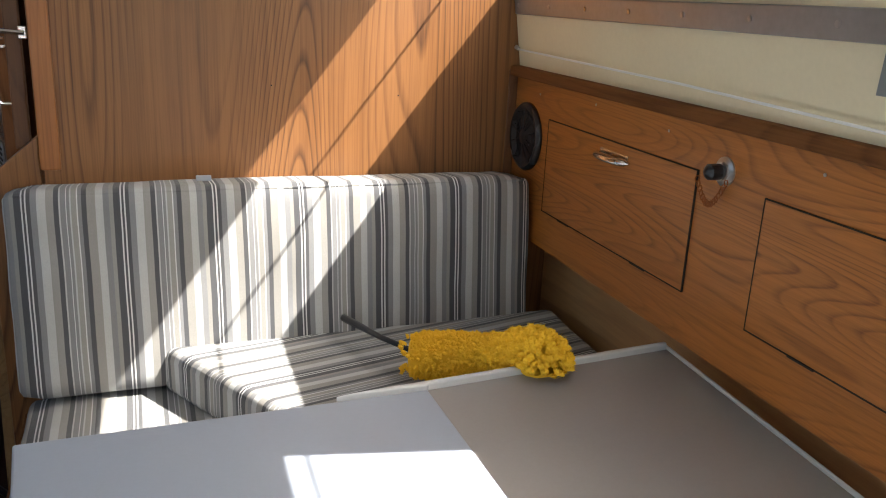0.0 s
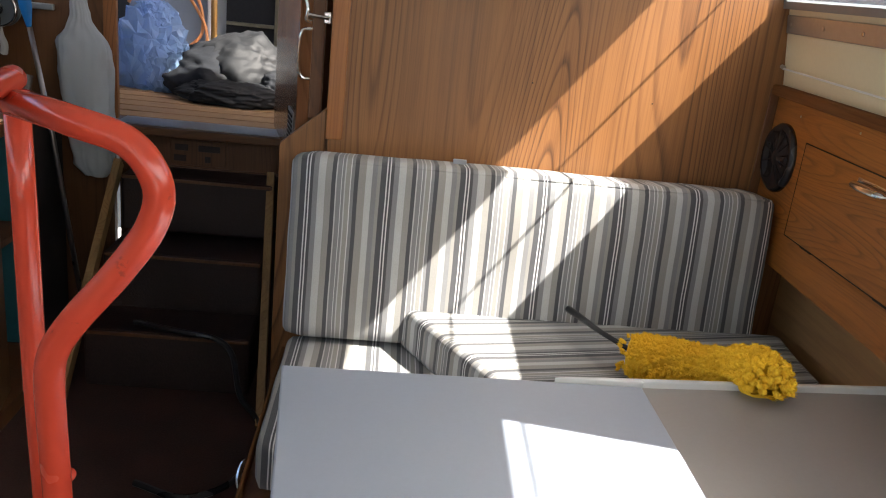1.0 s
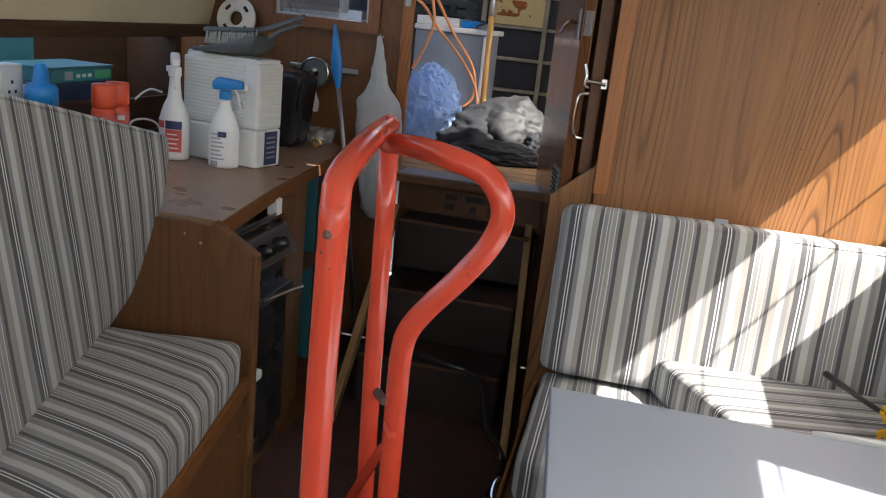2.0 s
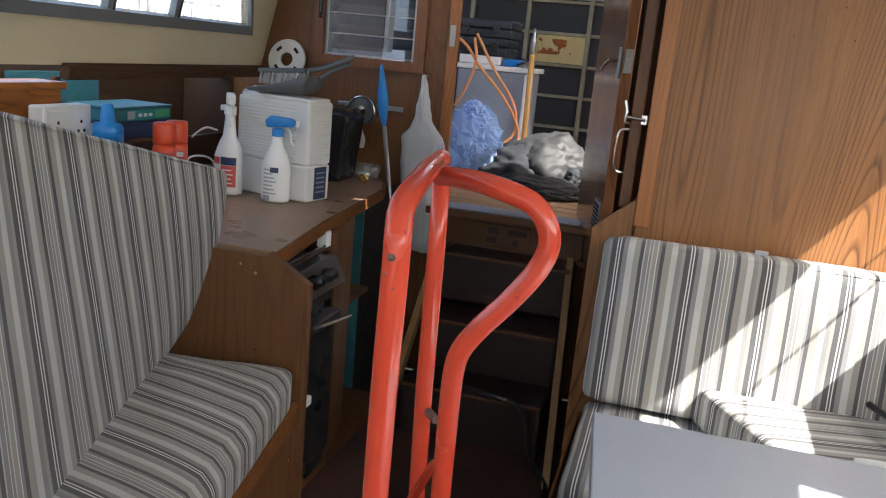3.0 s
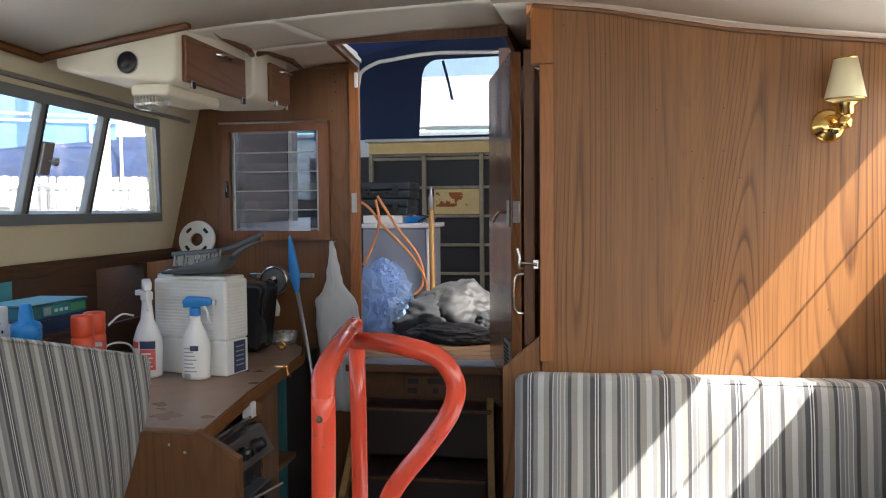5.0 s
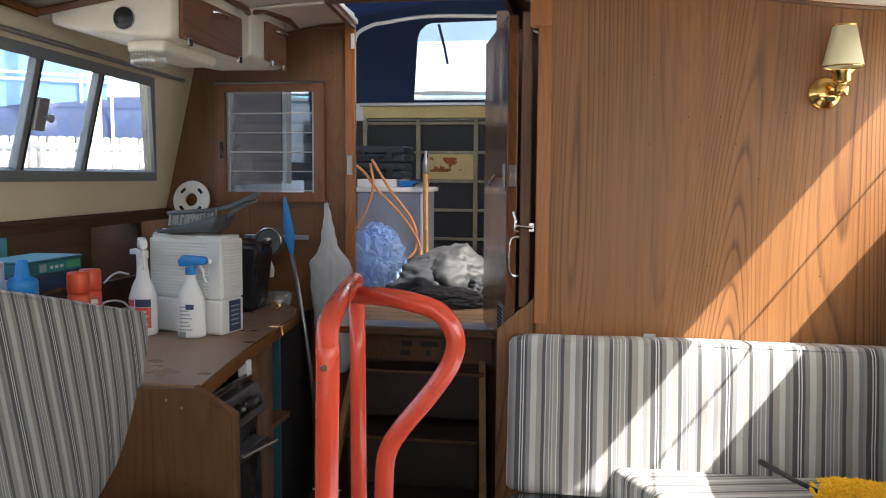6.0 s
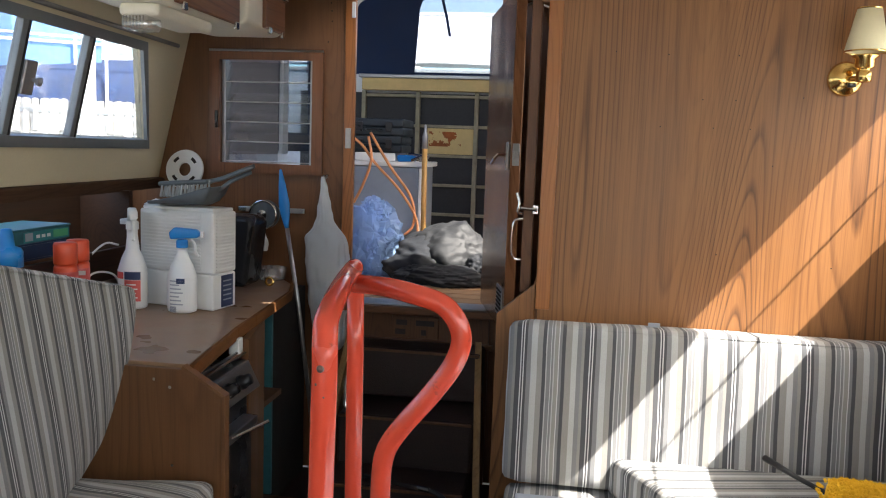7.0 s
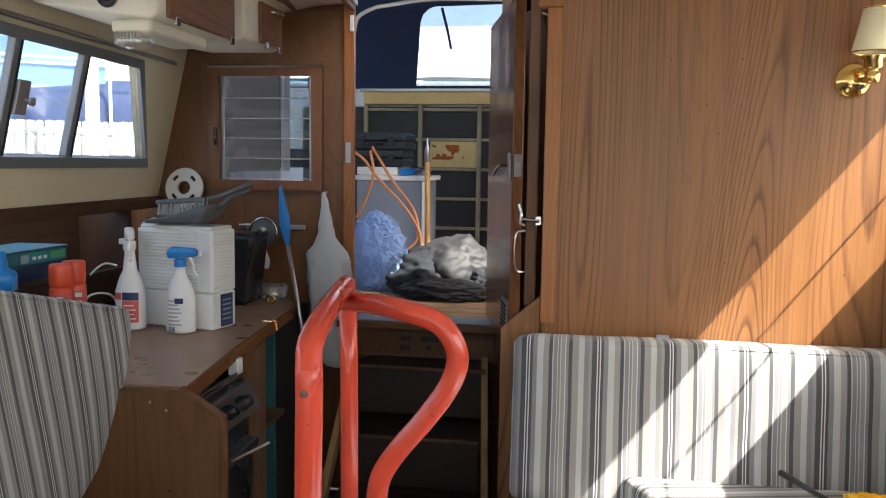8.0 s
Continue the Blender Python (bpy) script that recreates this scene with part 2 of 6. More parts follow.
M_CARPET2 = plain("dark_brown_matting", (0.03, 0.016, 0.013), 0.55, 0, 170, 0.6, 1.0)
M_NAVY = plain("navy_canvas", (0.014, 0.03, 0.085), 0.9, 0, 300, 0.2, 0.25)
M_BLUECANVAS = plain("blue_canvas", (0.09, 0.2, 0.42), 0.85, 0, 120, 0.15, 0.2)
M_GEL = plain("white_gelcoat", (0.78, 0.79, 0.80), 0.3, 0, 20, 0.04, 0.02)
M_FRIDGE = plain("grey_blue_enamel", (0.25, 0.29, 0.35), 0.4, 0, 30, 0.06, 0.04)
M_CASE = plain("black_case_plastic", (0.022, 0.03, 0.036), 0.42, 0, 80, 0.2, 0.1)
M_GRIDWOOD = plain("weathered_frame_paint", (0.30, 0.27, 0.18), 0.7, 0, 30, 0.3, 0.25, worn=(0.5, 0.42, 0.22))
M_GRIDPANEL = plain("black_lining", (0.022, 0.022, 0.024), 0.6, 0, 50, 0.3, 0.12)
M_YPANEL = plain("rust_stained_yellow_board", (0.62, 0.47, 0.2), 0.6, 0, 30, 0.12, 0.1)
M_RUST = plain("rust", (0.3, 0.09, 0.02), 0.85, 0, 60, 0.4, 0.3)
M_ORANGE = plain("orange_cable", (0.68, 0.27, 0.1), 0.45, 0, 40, 0.08, 0.03)
M_MAUVE = plain("grey_mauve_lining", (0.29, 0.26, 0.275), 0.7, 0, 60, 0.08, 0.1)
M_SKIRT = plain("grey_white_skirt_cloth", (0.4, 0.4, 0.39), 0.8, 0, 60, 0.15, 0.2)
# dark teak, darkened further so the colour carries the shade behind the shelf
M_HULLSHADE = wood("hull_teak_painted_shade", (0.06, 0.028, 0.013), (0.025, 0.012, 0.006), "y", 0.5, 1.5, 6.0)
M_JACKET = plain("charcoal_waterproof", (0.009, 0.011, 0.015), 0.75, 0, 160, 0.25, 0.25)
M_TAN = wood("tan_hull_ply", (0.62, 0.36, 0.16), (0.42, 0.23, 0.1), "y", 0.5, 1.0, 3.0)
# paler copy of the jacket cloth, for the part in the sun
M_JACKETSUNLIT = plain("sunlit_charcoal_waterproof", (0.014, 0.0155, 0.018), 0.7, 0, 160, 0.08, 0.2)
M_DECK = wood("teak_deck", (0.3, 0.2, 0.12), (0.15, 0.09, 0.05), "x", 0.6, 2.0, 5.0)
M_POLE = wood("wooden_pole", (0.5, 0.3, 0.1), (0.3, 0.17, 0.05), "z", 0.5, 3.0, 4.0)
M_BLUEBAG = film_sheet("blue_plastic_film", (0.42, 0.62, 0.95), 0.42)
M_WHITEBAG = film_sheet("milky_plastic_film", (0.82, 0.86, 0.89), 0.14)
M_GLASS = clear("window_glass", (0.9, 0.92, 0.92), 0.02, 0.93, 0.3)
M_LOUVRE = clear("louvre_glass", (0.86, 0.9, 0.91), 0.02, 0.84, 0.04)
M_VINYLPANE = clear("clear_canopy_vinyl", (0.6, 0.63, 0.65), 0.05, 0.9, 0.12)
M_LENS = clear("clear_lamp_lens", (0.92, 0.92, 0.9), 0.08, 0.7, 0.35)
M_SKYBLUE = plain("pale_blue_topsides", (0.22, 0.42, 0.52), 0.35, 0, 20, 0.05, 0.02)
M_GROUND = plain("grey_hardstanding", (0.3, 0.3, 0.29), 0.9, 0, 8, 0.15, 0.2)
F_X = cloth("striped_cloth_upright", (1, 0, 0), 0.097)
F_Y = cloth("striped_cloth_crosswise", (0.18, 1, 0), 0.03)
F_W = cloth("striped_cloth_slanted", (-0.22, 1, 0), 0.05)
F_B = cloth("striped_cloth_backrest", (1.334, 1.169, 0.234), 0.13, 0.168)


# ---------------------------------------------------------------- builders
def thing(name, at, label, category, group="", kind=""):
    e = new(name)
    e.location = at
    e.empty_display_size = 0.05
    return tagged(e, label, category, group, kind)


def part(name, bm, material, parent=None, label="", smooth=False):
    me = bpy.data.meshes.new(name)
    if smooth:
        for f in bm.faces:
            f.smooth = True
    bm.to_mesh(me)
    bm.free()
    me.materials.append(material)
    ob = new(name, me)
    if parent is not None:
        ob.parent = parent
        root = parent
        base = Matrix.Identity(4)
        while root is not None:
            base = Matrix.Translation(root.location) @ base if root.type == "EMPTY" else base
            root = root.parent
        if parent.type == "EMPTY":
            ob.matrix_parent_inverse = base.inverted()
    return tagged(ob, label)


def structure(name, bm, material, label, category, smooth=False):
    return tagged(part(name, bm, material, None, label, smooth), "", category, "", "structure")


def box(lo, hi, bevel=0.0, m=None, seg=2):
    bm = bmesh.new()
    bmesh.ops.create_cube(bm, size=1)
    c = [(a + b) / 2 for a, b in zip(lo, hi)]
    s = [b - a for a, b in zip(lo, hi)]
    bmesh.ops.transform(bm, matrix=Matrix.Translation(c) @ Matrix.Diagonal((*s, 1)), verts=bm.verts)
    if bevel:
        bmesh.ops.bevel(bm, geom=bm.edges[:], offset=min(bevel, 0.49 * min(s)), segments=seg, affect="EDGES", profile=0.5)
    if m is not None:
        bmesh.ops.transform(bm, matrix=m, verts=bm.verts)
    return bm


def merged(*bms):
    out = bms[0]
    for b in bms[1:]:
        me = bpy.data.meshes.new("tmp")
        b.to_mesh(me)
        b.free()
        out.from_mesh(me)
        bpy.data.meshes.remove(me)
    return out


def prism(points, axis, lo, hi, bevel=0.0, m=None, seg=2):
    """A polygon in the plane across axis, drawn out from lo to hi. Points: (x,y), (x,z) or (y,z)."""
    bm = bmesh.new()
    at = {"z": lambda p, d: (p[0], p[1], d), "y": lambda p, d: (p[0], d, p[1]), "x": lambda p, d: (d, p[0], p[1])}[axis]
    a = [bm.verts.new(at(p, lo)) for p in points]
    b = [bm.verts.new(at(p, hi)) for p in points]
    bm.faces.new(a)
    bm.faces.new(b[::-1])
    for i in range(len(a)):
        j = (i + 1) % len(a)
        bm.faces.new((a[j], a[i], b[i], b[j]))
    bmesh.ops.recalc_face_normals(bm, faces=bm.faces)
    if bevel:
        bmesh.ops.bevel(bm, geom=bm.edges[:], offset=bevel, segments=seg, affect="EDGES", profile=0.5)
    if m is not None:
        bmesh.ops.transform(bm, matrix=m, verts=bm.verts)
    return bm


def spline(pts, n=8):
    """Points along a smooth curve through pts."""
    p = [Vector(q) for q in pts]
    p = [2 * p[0] - p[1]] + p + [2 * p[-1] - p[-2]]
    out = []
    for i in range(1, len(p) - 2):
        a, b, c, d = p[i - 1 : i + 3]
        for k in range(n):
            t = k / n
            out.append(0.5 * ((2 * b) + (c - a) * t + (2 * a - 5 * b + 4 * c - d) * t * t + (3 * b - a - 3 * c + d) * t**3))
    return out + [p[-2]]


def tube(pts, r, sides=10, closed=False, cap=True, flat=1.0):
    """A round bar along pts; r may be a list."""
    pts = [Vector(p) for p in pts]
    bm, rings, up = bmesh.new(), [], None
    for i, p in enumerate(pts):
        d = (pts[(i + 1) % len(pts) if closed else min(i + 1, len(pts) - 1)] - pts[i - 1 if closed else max(i - 1, 0)]).normalized()
        if up is None:
            up = d.orthogonal().normalized()
        up = (up - d * up.dot(d)).normalized()
        side = d.cross(up)
        rr = r[i] if isinstance(r, (list, tuple)) else r
        rings.append([bm.verts.new(p + rr * (math.cos(a) * up + flat * math.sin(a) * side)) for a in (2 * math.pi * k / sides for k in range(sides))])
    for i in range(len(rings) if closed else len(rings) - 1):
        a, b = rings[i], rings[(i + 1) % len(rings)]
        for k in range(sides):
            j = (k + 1) % sides
            bm.faces.new((a[k], a[j], b[j], b[k]))
    if cap and not closed:
        bm.faces.new(rings[0][::-1])
        bm.faces.new(rings[-1])
    bmesh.ops.recalc_face_normals(bm, faces=bm.faces)
    return bm


def lathe(profile, m, sides=24, sx=1.0, sy=1.0, cap=True):
    """A turned body from (radius, height) pairs, placed by m."""
    bm, rings = bmesh.new(), []
    for r, z in profile:
        rings.append([bm.verts.new((sx * r * math.cos(a), sy * r * math.sin(a), z)) for a in (2 * math.pi * k / sides for k in range(sides))])
    for a, b in zip(rings, rings[1:]):
        for k in range(sides):
            j = (k + 1) % sides
            bm.faces.new((a[k], a[j], b[j], b[k]))
    if cap and profile[0][0] > 1e-4:
        bm.faces.new(rings[0][::-1])
    if cap and profile[-1][0] > 1e-4:
        bm.faces.new(rings[-1])
    bmesh.ops.remove_doubles(bm, verts=bm.verts, dist=1e-5)
    bmesh.ops.recalc_face_normals(bm, faces=bm.faces)
    bmesh.ops.transform(bm, matrix=m, verts=bm.verts)
    return bm


def at(x, y, z, rx=0, ry=0, rz=0):
    return pose(x, y, z, rx, ry, rz)


def patch(f, nu, nv):
    """A sheet of nu by nv cells through f(u, v)."""
    bm = bmesh.new()
    g = [[bm.verts.new(f(i / nu, j / nv)) for j in range(nv + 1)] for i in range(nu + 1)]
    for i in range(nu):
        for j in range(nv):
            bm.faces.new((g[i][j], g[i + 1][j], g[i + 1][j + 1], g[i][j + 1]))
    return bm


def soften(bm, amount, scale, seed=0.0):
    for v in bm.verts:
        v.co += amount * noise.noise_vector(v.co * scale + Vector((seed, seed * 1.7, seed * 0.6)))
    return bm


def pad(lo, hi, bevel=0.028, swell=0.012, cut=10, m=None, seed=0.0):
    """A foam cushion: rounded box, fine enough to swell and crease a little."""
    bm = box(lo, hi, 0)
    bmesh.ops.subdivide_edges(bm, edges=bm.edges[:], cuts=cut, use_grid_fill=True)
    c = Vector([(a + b) / 2 for a, b in zip(lo, hi)])
    s = Vector([(b - a) / 2 for a, b in zip(lo, hi)])
    for v in bm.verts:
        q = v.co - c
        inner = Vector([max(-s[i] + bevel, min(s[i] - bevel, q[i])) for i in range(3)])
        out = q - inner
        if out.length > 1e-6:
            q = inner + out.normalized() * bevel
        n = Vector([q[i] / s[i] for i in range(3)])
        thin = min(range(3), key=lambda i: s[i])
        a, b = [i for i in range(3) if i != thin]
        q[thin] += math.copysign(swell, q[thin]) * max(0, 1 - n[a] ** 4) * max(0, 1 - n[b] ** 4) if abs(n[thin]) > 0.9 else 0
        v.co = c + q
    soften(bm, 0.0035, 9.0, seed)
    if m is not None:
        bmesh.ops.transform(bm, matrix=m, verts=bm.verts)
    return bm


def slab_with_hole(outer, hole, axis, lo, hi, m=None):
    """A flat plate across axis with one four-cornered hole. Corner order of both: the same way round, starting at the same corner."""
    bm = bmesh.new()
    put = {"z": lambda p, d: (p[0], p[1], d), "y": lambda p, d: (p[0], d, p[1]), "x": lambda p, d: (d, p[0], p[1])}[axis]
    r = [[bm.verts.new(put(p, d)) for p in pts] for d in (lo, hi) for pts in (outer, hole)]
    oa, ha, ob_, hb = r
    for i in range(4):
        j = (i + 1) % 4
        bm.faces.new((oa[i], oa[j], ha[j], ha[i]))
        bm.faces.new((ob_[j], ob_[i], hb[i], hb[j]))
        bm.faces.new((oa[j], oa[i], ob_[i], ob_[j]))
        bm.faces.new((ha[i], ha[j], hb[j], hb[i]))
    bmesh.ops.recalc_face_normals(bm, faces=bm.faces)
    if m is not None:
        bmesh.ops.transform(bm, matrix=m, verts=bm.verts)
    return bm


def quad(a, b, lo, hi):
    return [(a, lo), (b, lo), (b, hi), (a, hi)]


# ---------------------------------------------------------------- the cabin: floor, walls, ceiling
T4 = math.tan(radians(4))
MS = pose(1.146, 1.4, 0, 0, 0, -1.6)                      # starboard side: x outboard, y aft along it
LEAN_S = -math.degrees(math.atan(0.15))
MSL = pose(1.147, 1.4, 1.15, 0, 0, -2.2) @ pose(0, 0, 0, 0, LEAN_S, 0)
LEAN_P = math.degrees(math.atan(0.238))
MP = pose(-1.499, 2.62, 1.184, 0, 0, 4) @ pose(0, 0, 0, 0, LEAN_P, 0)   # port cabin side: x inboard, y aft, z up the slope


def sl(y, z):
    return (y - 1.4) * 1.0024, (z - 1.15) * 1.0112


def pl(y, z):
    return (y - 2.62) * 1.0024, (z - 1.184) * 1.028


CAMBER = [(-1.6, 1.70), (-1.45, 1.745), (-1.19, 1.79), (-0.8, 1.852), (-0.35, 1.878), (0.07, 1.892), (0.28, 1.866), (0.6, 1.803), (0.85, 1.77), (1.0, 1.754), (1.3, 1.72)]


def ceiling_z(x, y):
    z = float(np.interp(x, [p[0] for p in CAMBER], [p[1] for p in CAMBER]))
    return z + (0.09 * (y - 1.5) / 1.12 if y > 1.5 else 0.0)


def ceiling_piece(x0, x1, y0, y1, slant=0.0):
    def sheet(u, v):
        y = y0 + v * (y1 - y0)
        right, left = 1.09 + math.tan(radians(2.2)) * (y - 1.4), -1.375 + T4 * (2.62 - y)
        edge = x1 - slant * (y - y0) / (y1 - y0)
        x = max(x0, left) + u * (min(edge, right) - max(x0, left))
        return (x, y, ceiling_z(x, y))

    bm = patch(sheet, 16, 8)
    bmesh.ops.recalc_face_normals(bm, faces=bm.faces)
    bmesh.ops.solidify(bm, geom=bm.faces[:], thickness=-0.035)
    return bm


structure("ground", box((-400, -400, -1.75), (400, 400, -1.7)), M_GROUND, "grey boatyard hardstanding around the boat", "ground")
structure("floor", box((-1.62, -2.3, -0.03), (1.24, 2.6, 0.0)), M_CARPET, "worn brown-red carpet on the cabin sole", "floor")
structure("ceiling", merged(ceiling_piece(-1.62, 1.32, -2.3, 1.5), ceiling_piece(-1.62, -0.585, 1.5, 2.0), ceiling_piece(-1.62, -0.585, 2.0, 2.62, 0.078), ceiling_piece(-0.585, 0.0, 1.5, 2.0), ceiling_piece(0.0, 1.3, 1.5, 1.581), ceiling_piece(0.0, 1.3, 1.601, 2.62)),
          M_LINING, "cream vinyl headlining over the cabin", "ceiling", True)

# starboard side
structure("wall_starboard", box((0.0, -3.7, 0.765), (0.02, 0.178, 1.14), 0, MS), M_SIDE, "teak veneered locker front along the starboard side", "wall")
structure("wall_starboard_hull", merged(box((0.11, -3.7, 0.0), (0.14, 0.2, 1.14), 0, MS), box((0.021, -3.7, 0.765), (0.109, 0.178, 0.78), 0, MS)), M_TAN, "plain teak hull lining behind the seat", "wall")
strips = []
for y0, y1, z0, z1 in ((0.505, 1.578, 1.15, 1.318), (-2.3, 0.505, 1.15, 1.225), (-2.3, 1.578, 1.676, 1.86), (-2.3, -2.15, 1.225, 1.676), (1.566, 1.578, 1.318, 1.676), (-2.15, 0.44, 1.548, 1.676)):
    (a, c), (b, d) = sl(y0, z0), sl(y1, z1)
    strips.append(box((0, a, c), (0.03, b, d), 0, MSL))
pillar = [sl(*q) for q in ((0.505, 1.225), (0.505, 1.3175), (0.66, 1.3175), (0.66, 1.677), (0.44, 1.677), (0.44, 1.547))]
strips.append(prism(pillar, "x", 0, 0.03, 0, MSL))
structure("wall_starboard_cabin_side", merged(*strips), M_CREAM, "cream vinyl lined cabin side above the lockers", "wall")
structure("capping", merged(box((-0.022, -3.7, 1.128), (0.03, 0.178, 1.152), 0.005, MS)), M_TRIM_Y, "worn teak capping along the locker top", "trim")
(a, c), (b, d) = sl(0.51, 1.266), sl(1.572, 1.305)
window_rail = structure("window_rail", box((-0.006, a, c), (0.0, b, d), 0.002, MSL), M_ALU, "dull aluminium rail screwed below the side window", "trim")
for k in range(7):
    y, z = sl(1.55 - 0.16 * k, 1.286)
    part("screw", lathe([(0.005, 0), (0.0045, 0.0015), (0.0, 0.002)], MSL @ pose(-0.006, y, z, 0, -90, 0), 8), M_STEEL, window_rail)


def side_window(name, m, inward, ya, yb, za, zb, rake, conv, bars, label):
    """A framed sliding window in a leaning cabin side."""
    e = thing(name, m @ Vector((0, conv((ya + yb) / 2, za)[0], conv(ya, za)[1])), label, "window", "", "structure")
    (a, c), (b, d) = conv(ya, za), conv(yb, zb)
    ro = rake
    w = 0.034 if rake > 0.1 else 0.016
    s = inward
    xo, xi = sorted((s * 0.014, -s * 0.03))
    part("window_frame", slab_with_hole([(a - w, c - w), (b + w, c - w), (b - ro + w * 0.6, d + w), (a - w, d + w)], [(a, c), (b, c), (b - ro, d), (a, d)], "x", xo, xi, m), M_FRAME, e)
    g = -s * 0.012
    pane = part("pane", prism([(a, c), (b, c), (b - ro, d), (a, d)], "x", g - 0.0025, g + 0.0025, 0, m), M_GLASS, e)
    pane.visible_shadow = False
    for y in bars:
        yy = conv(y, za)[0]
        x0, x1 = sorted((s * 0.006, -s * 0.02))
        bar = part("glazing_bar", box((x0, yy - 0.013, c), (x1, yy + 0.013, d), 0.003, m), M_FRAME, e)
        part("rubber_channel", box((x0 - 0.001, yy + 0.0135, c), (x1 + 0.001, yy + 0.022, d), 0, m), M_RUBBER, e)
    return e


win_p = side_window("window_1", MP, 1, -2.1, 2.408, 1.343, 1.662, 0.19, pl, (-1.0, 0.2, 0.9, 1.518, 1.872), "grey framed sliding cabin window on the port side")
win_s = side_window("window_2", MSL, -1, 0.662, 1.563, 1.334, 1.672, 0.0, sl, (), "grey framed cabin window on the starboard side")
win_f = side_window("window_3", MSL, -1, -2.148, 0.502, 1.228, 1.545, 0.063, sl, (-0.8,), "grey framed forward cabin window")
# latch on the sliding pane
(a, c) = pl(1.568, 1.46)
latch = part("window_latch", box((0.004, a - 0.028, c), (0.016, a + 0.028, c + 0.10), 0.004, MP), M_ALU, win_p, "dull metal sliding latch")
part("knob", lathe([(0.004, 0), (0.005, 0.012), (0.012, 0.016), (0.013, 0.026), (0.0, 0.032)], MP @ pose(0.016, a + 0.01, c + 0.045, 0, 90, 0), 12), M_ALU, latch)
# unseen bar outside the starboard windows, added to cast the thin shadow line
rail = thing("shadow_bar", MSL @ Vector((0.06, -0.4, 0.33)), "unseen slim steel bar outside the starboard window, casting a shadow line", "rail")
(a, c), (b, d) = sl(-1.2, 1.53), sl(1.56, 1.53)
part("bar", tube([MSL @ Vector((0.045, a, c)), MSL @ Vector((0.045, b, c))], 0.003, 8), M_STEEL, rail)
for y in (-0.9, 0.6, 1.56):
    yy = sl(y, 1.53)[0]
    part("stanchion", tube([MSL @ Vector((0.02, yy, c)), MSL @ Vector((0.045, yy, c))], 0.004, 8), M_STEEL, rail)

# port side
strips = []
for y0, y1, z0, z1 in ((-2.3, 2.62, 1.184, 1.343), (-2.3, 2.62, 1.662, 1.97), (-2.3, -2.1, 1.343, 1.662)):
    (a, c), (b, d) = pl(y0, z0), pl(y1, z1)
    strips.append(box((-0.03, a, c), (0, b, d), 0, MP))
(a, c), (b, d) = pl(2.408, 1.343), pl(2.62, 1.662)
strips.append(prism([(a, c), (b, c), (b, d), (a - 0.19, d)], "x", -0.03, 0, 0, MP))
structure("wall_port_cabin_side", merged(*strips), M_CREAM, "cream vinyl lined cabin side round the port window", "wall")
structure("wall_port_hull", box((-1.66, -2.3, 0.0), (-1.62, 2.62, 1.2)), M_HULLSHADE, "dark teak hull lining behind the port shelf, shade in its colour", "wall")
(a, c), (b, d) = pl(1.36, 1.15), pl(2.62, 1.192)
structure("fiddle_rail", box((0.0, a, c), (0.03, b, d), 0.006, MP), M_FIDDLE, "dark teak fiddle rail below the port window", "trim")
structure("wall_port_locker", merged(box((-1.44, -2.3, 0.5), (-1.42, 1.37, 1.12)), box((-1.5, -2.3, 1.12), (-1.40, 1.375, 1.14), 0.004)), M_SIDE, "teak locker front forward of the open shelf", "wall")
structure("window_track", tube([MP @ Vector((0.012, pl(0.0, 1.72)[0], pl(0, 1.72)[1])), MP @ Vector((0.012, pl(2.5, 1.715)[0], pl(0, 1.715)[1]))], 0.008, 8), M_ALU, "slim aluminium curtain track above the port window", "trim")
structure("ceiling_cord", tube([(-1.335 + T4 * (2.62 - y) + 0.012, y, ceiling_z(-1.335 + T4 * (2.62 - y), y) - 0.008) for y in (-2.2, -0.5, 0.5, 1.0, 1.43)], 0.013, 8), M_TRIM_Y, "brown trim cord along the headlining", "trim")

# unseen white slabs added as reflectors, bouncing sun up to the ceiling
structure("bounce_deck", merged(box((0.04, -3.7, 1.08), (0.55, 1.25, 1.13), 0, MS), box((-1.98, -2.3, 1.10), (-1.64, 2.66, 1.14))), M_GEL, "unseen white side decks added to bounce sun through the cabin windows", "deck")

# forward end, unseen behind the camera: an assumed windscreen, opened wide for daylight
structure("wall_forward", slab_with_hole(quad(-1.66, 1.35, -0.03, 1.95), quad(-1.45, 1.1, 0.6, 1.70), "y", -2.33, -2.3), M_CREAM, "unseen cream lined forward end with an assumed windscreen opening", "wall")
wind = part("window_4", box((-1.45, -2.32, 0.6), (1.1, -2.315, 1.70)), M_GLASS, None, "clear pane of the assumed windscreen in the unseen forward end")
tagged(wind, "", "window", "", "structure")
wind.visible_shadow = False

# the seat bulkhead on the starboard side of the steps
top = [(x, ceiling_z(x, 1.4) + 0.004) for x in (1.12, 0.99, 0.845, 0.596, 0.28, 0.108)]
panel = structure("wall_aft", prism([(0.132, 0.0), (1.33, 0.0), (1.33, 1.12), (1.17, 1.15)] + top + [(0.108, 1.727), (0.132, 1.727)], "y", 1.58, 1.602), M_PANEL, "teak veneered bulkhead panel behind the dinette seat", "wall")
structure("panel_edge", merged(box((0.126, 1.572, 0.93), (0.164, 1.5815, 1.73), 0.003), box((0.103, 1.572, 1.7305), (0.164, 1.5815, 1.885), 0.003)), M_TRIM, "solid teak edge strip on the bulkhead panel", "trim")
structure("panel_seam", merged(box((0.836, 1.5785, 1.62), (0.8385, 1.5795, 1.763)), box((1.128, 1.5745, 0.75), (1.150, 1.5795, 1.142), 0.002)), M_DARKWOOD, "joint and corner strip of the bulkhead panel", "trim")
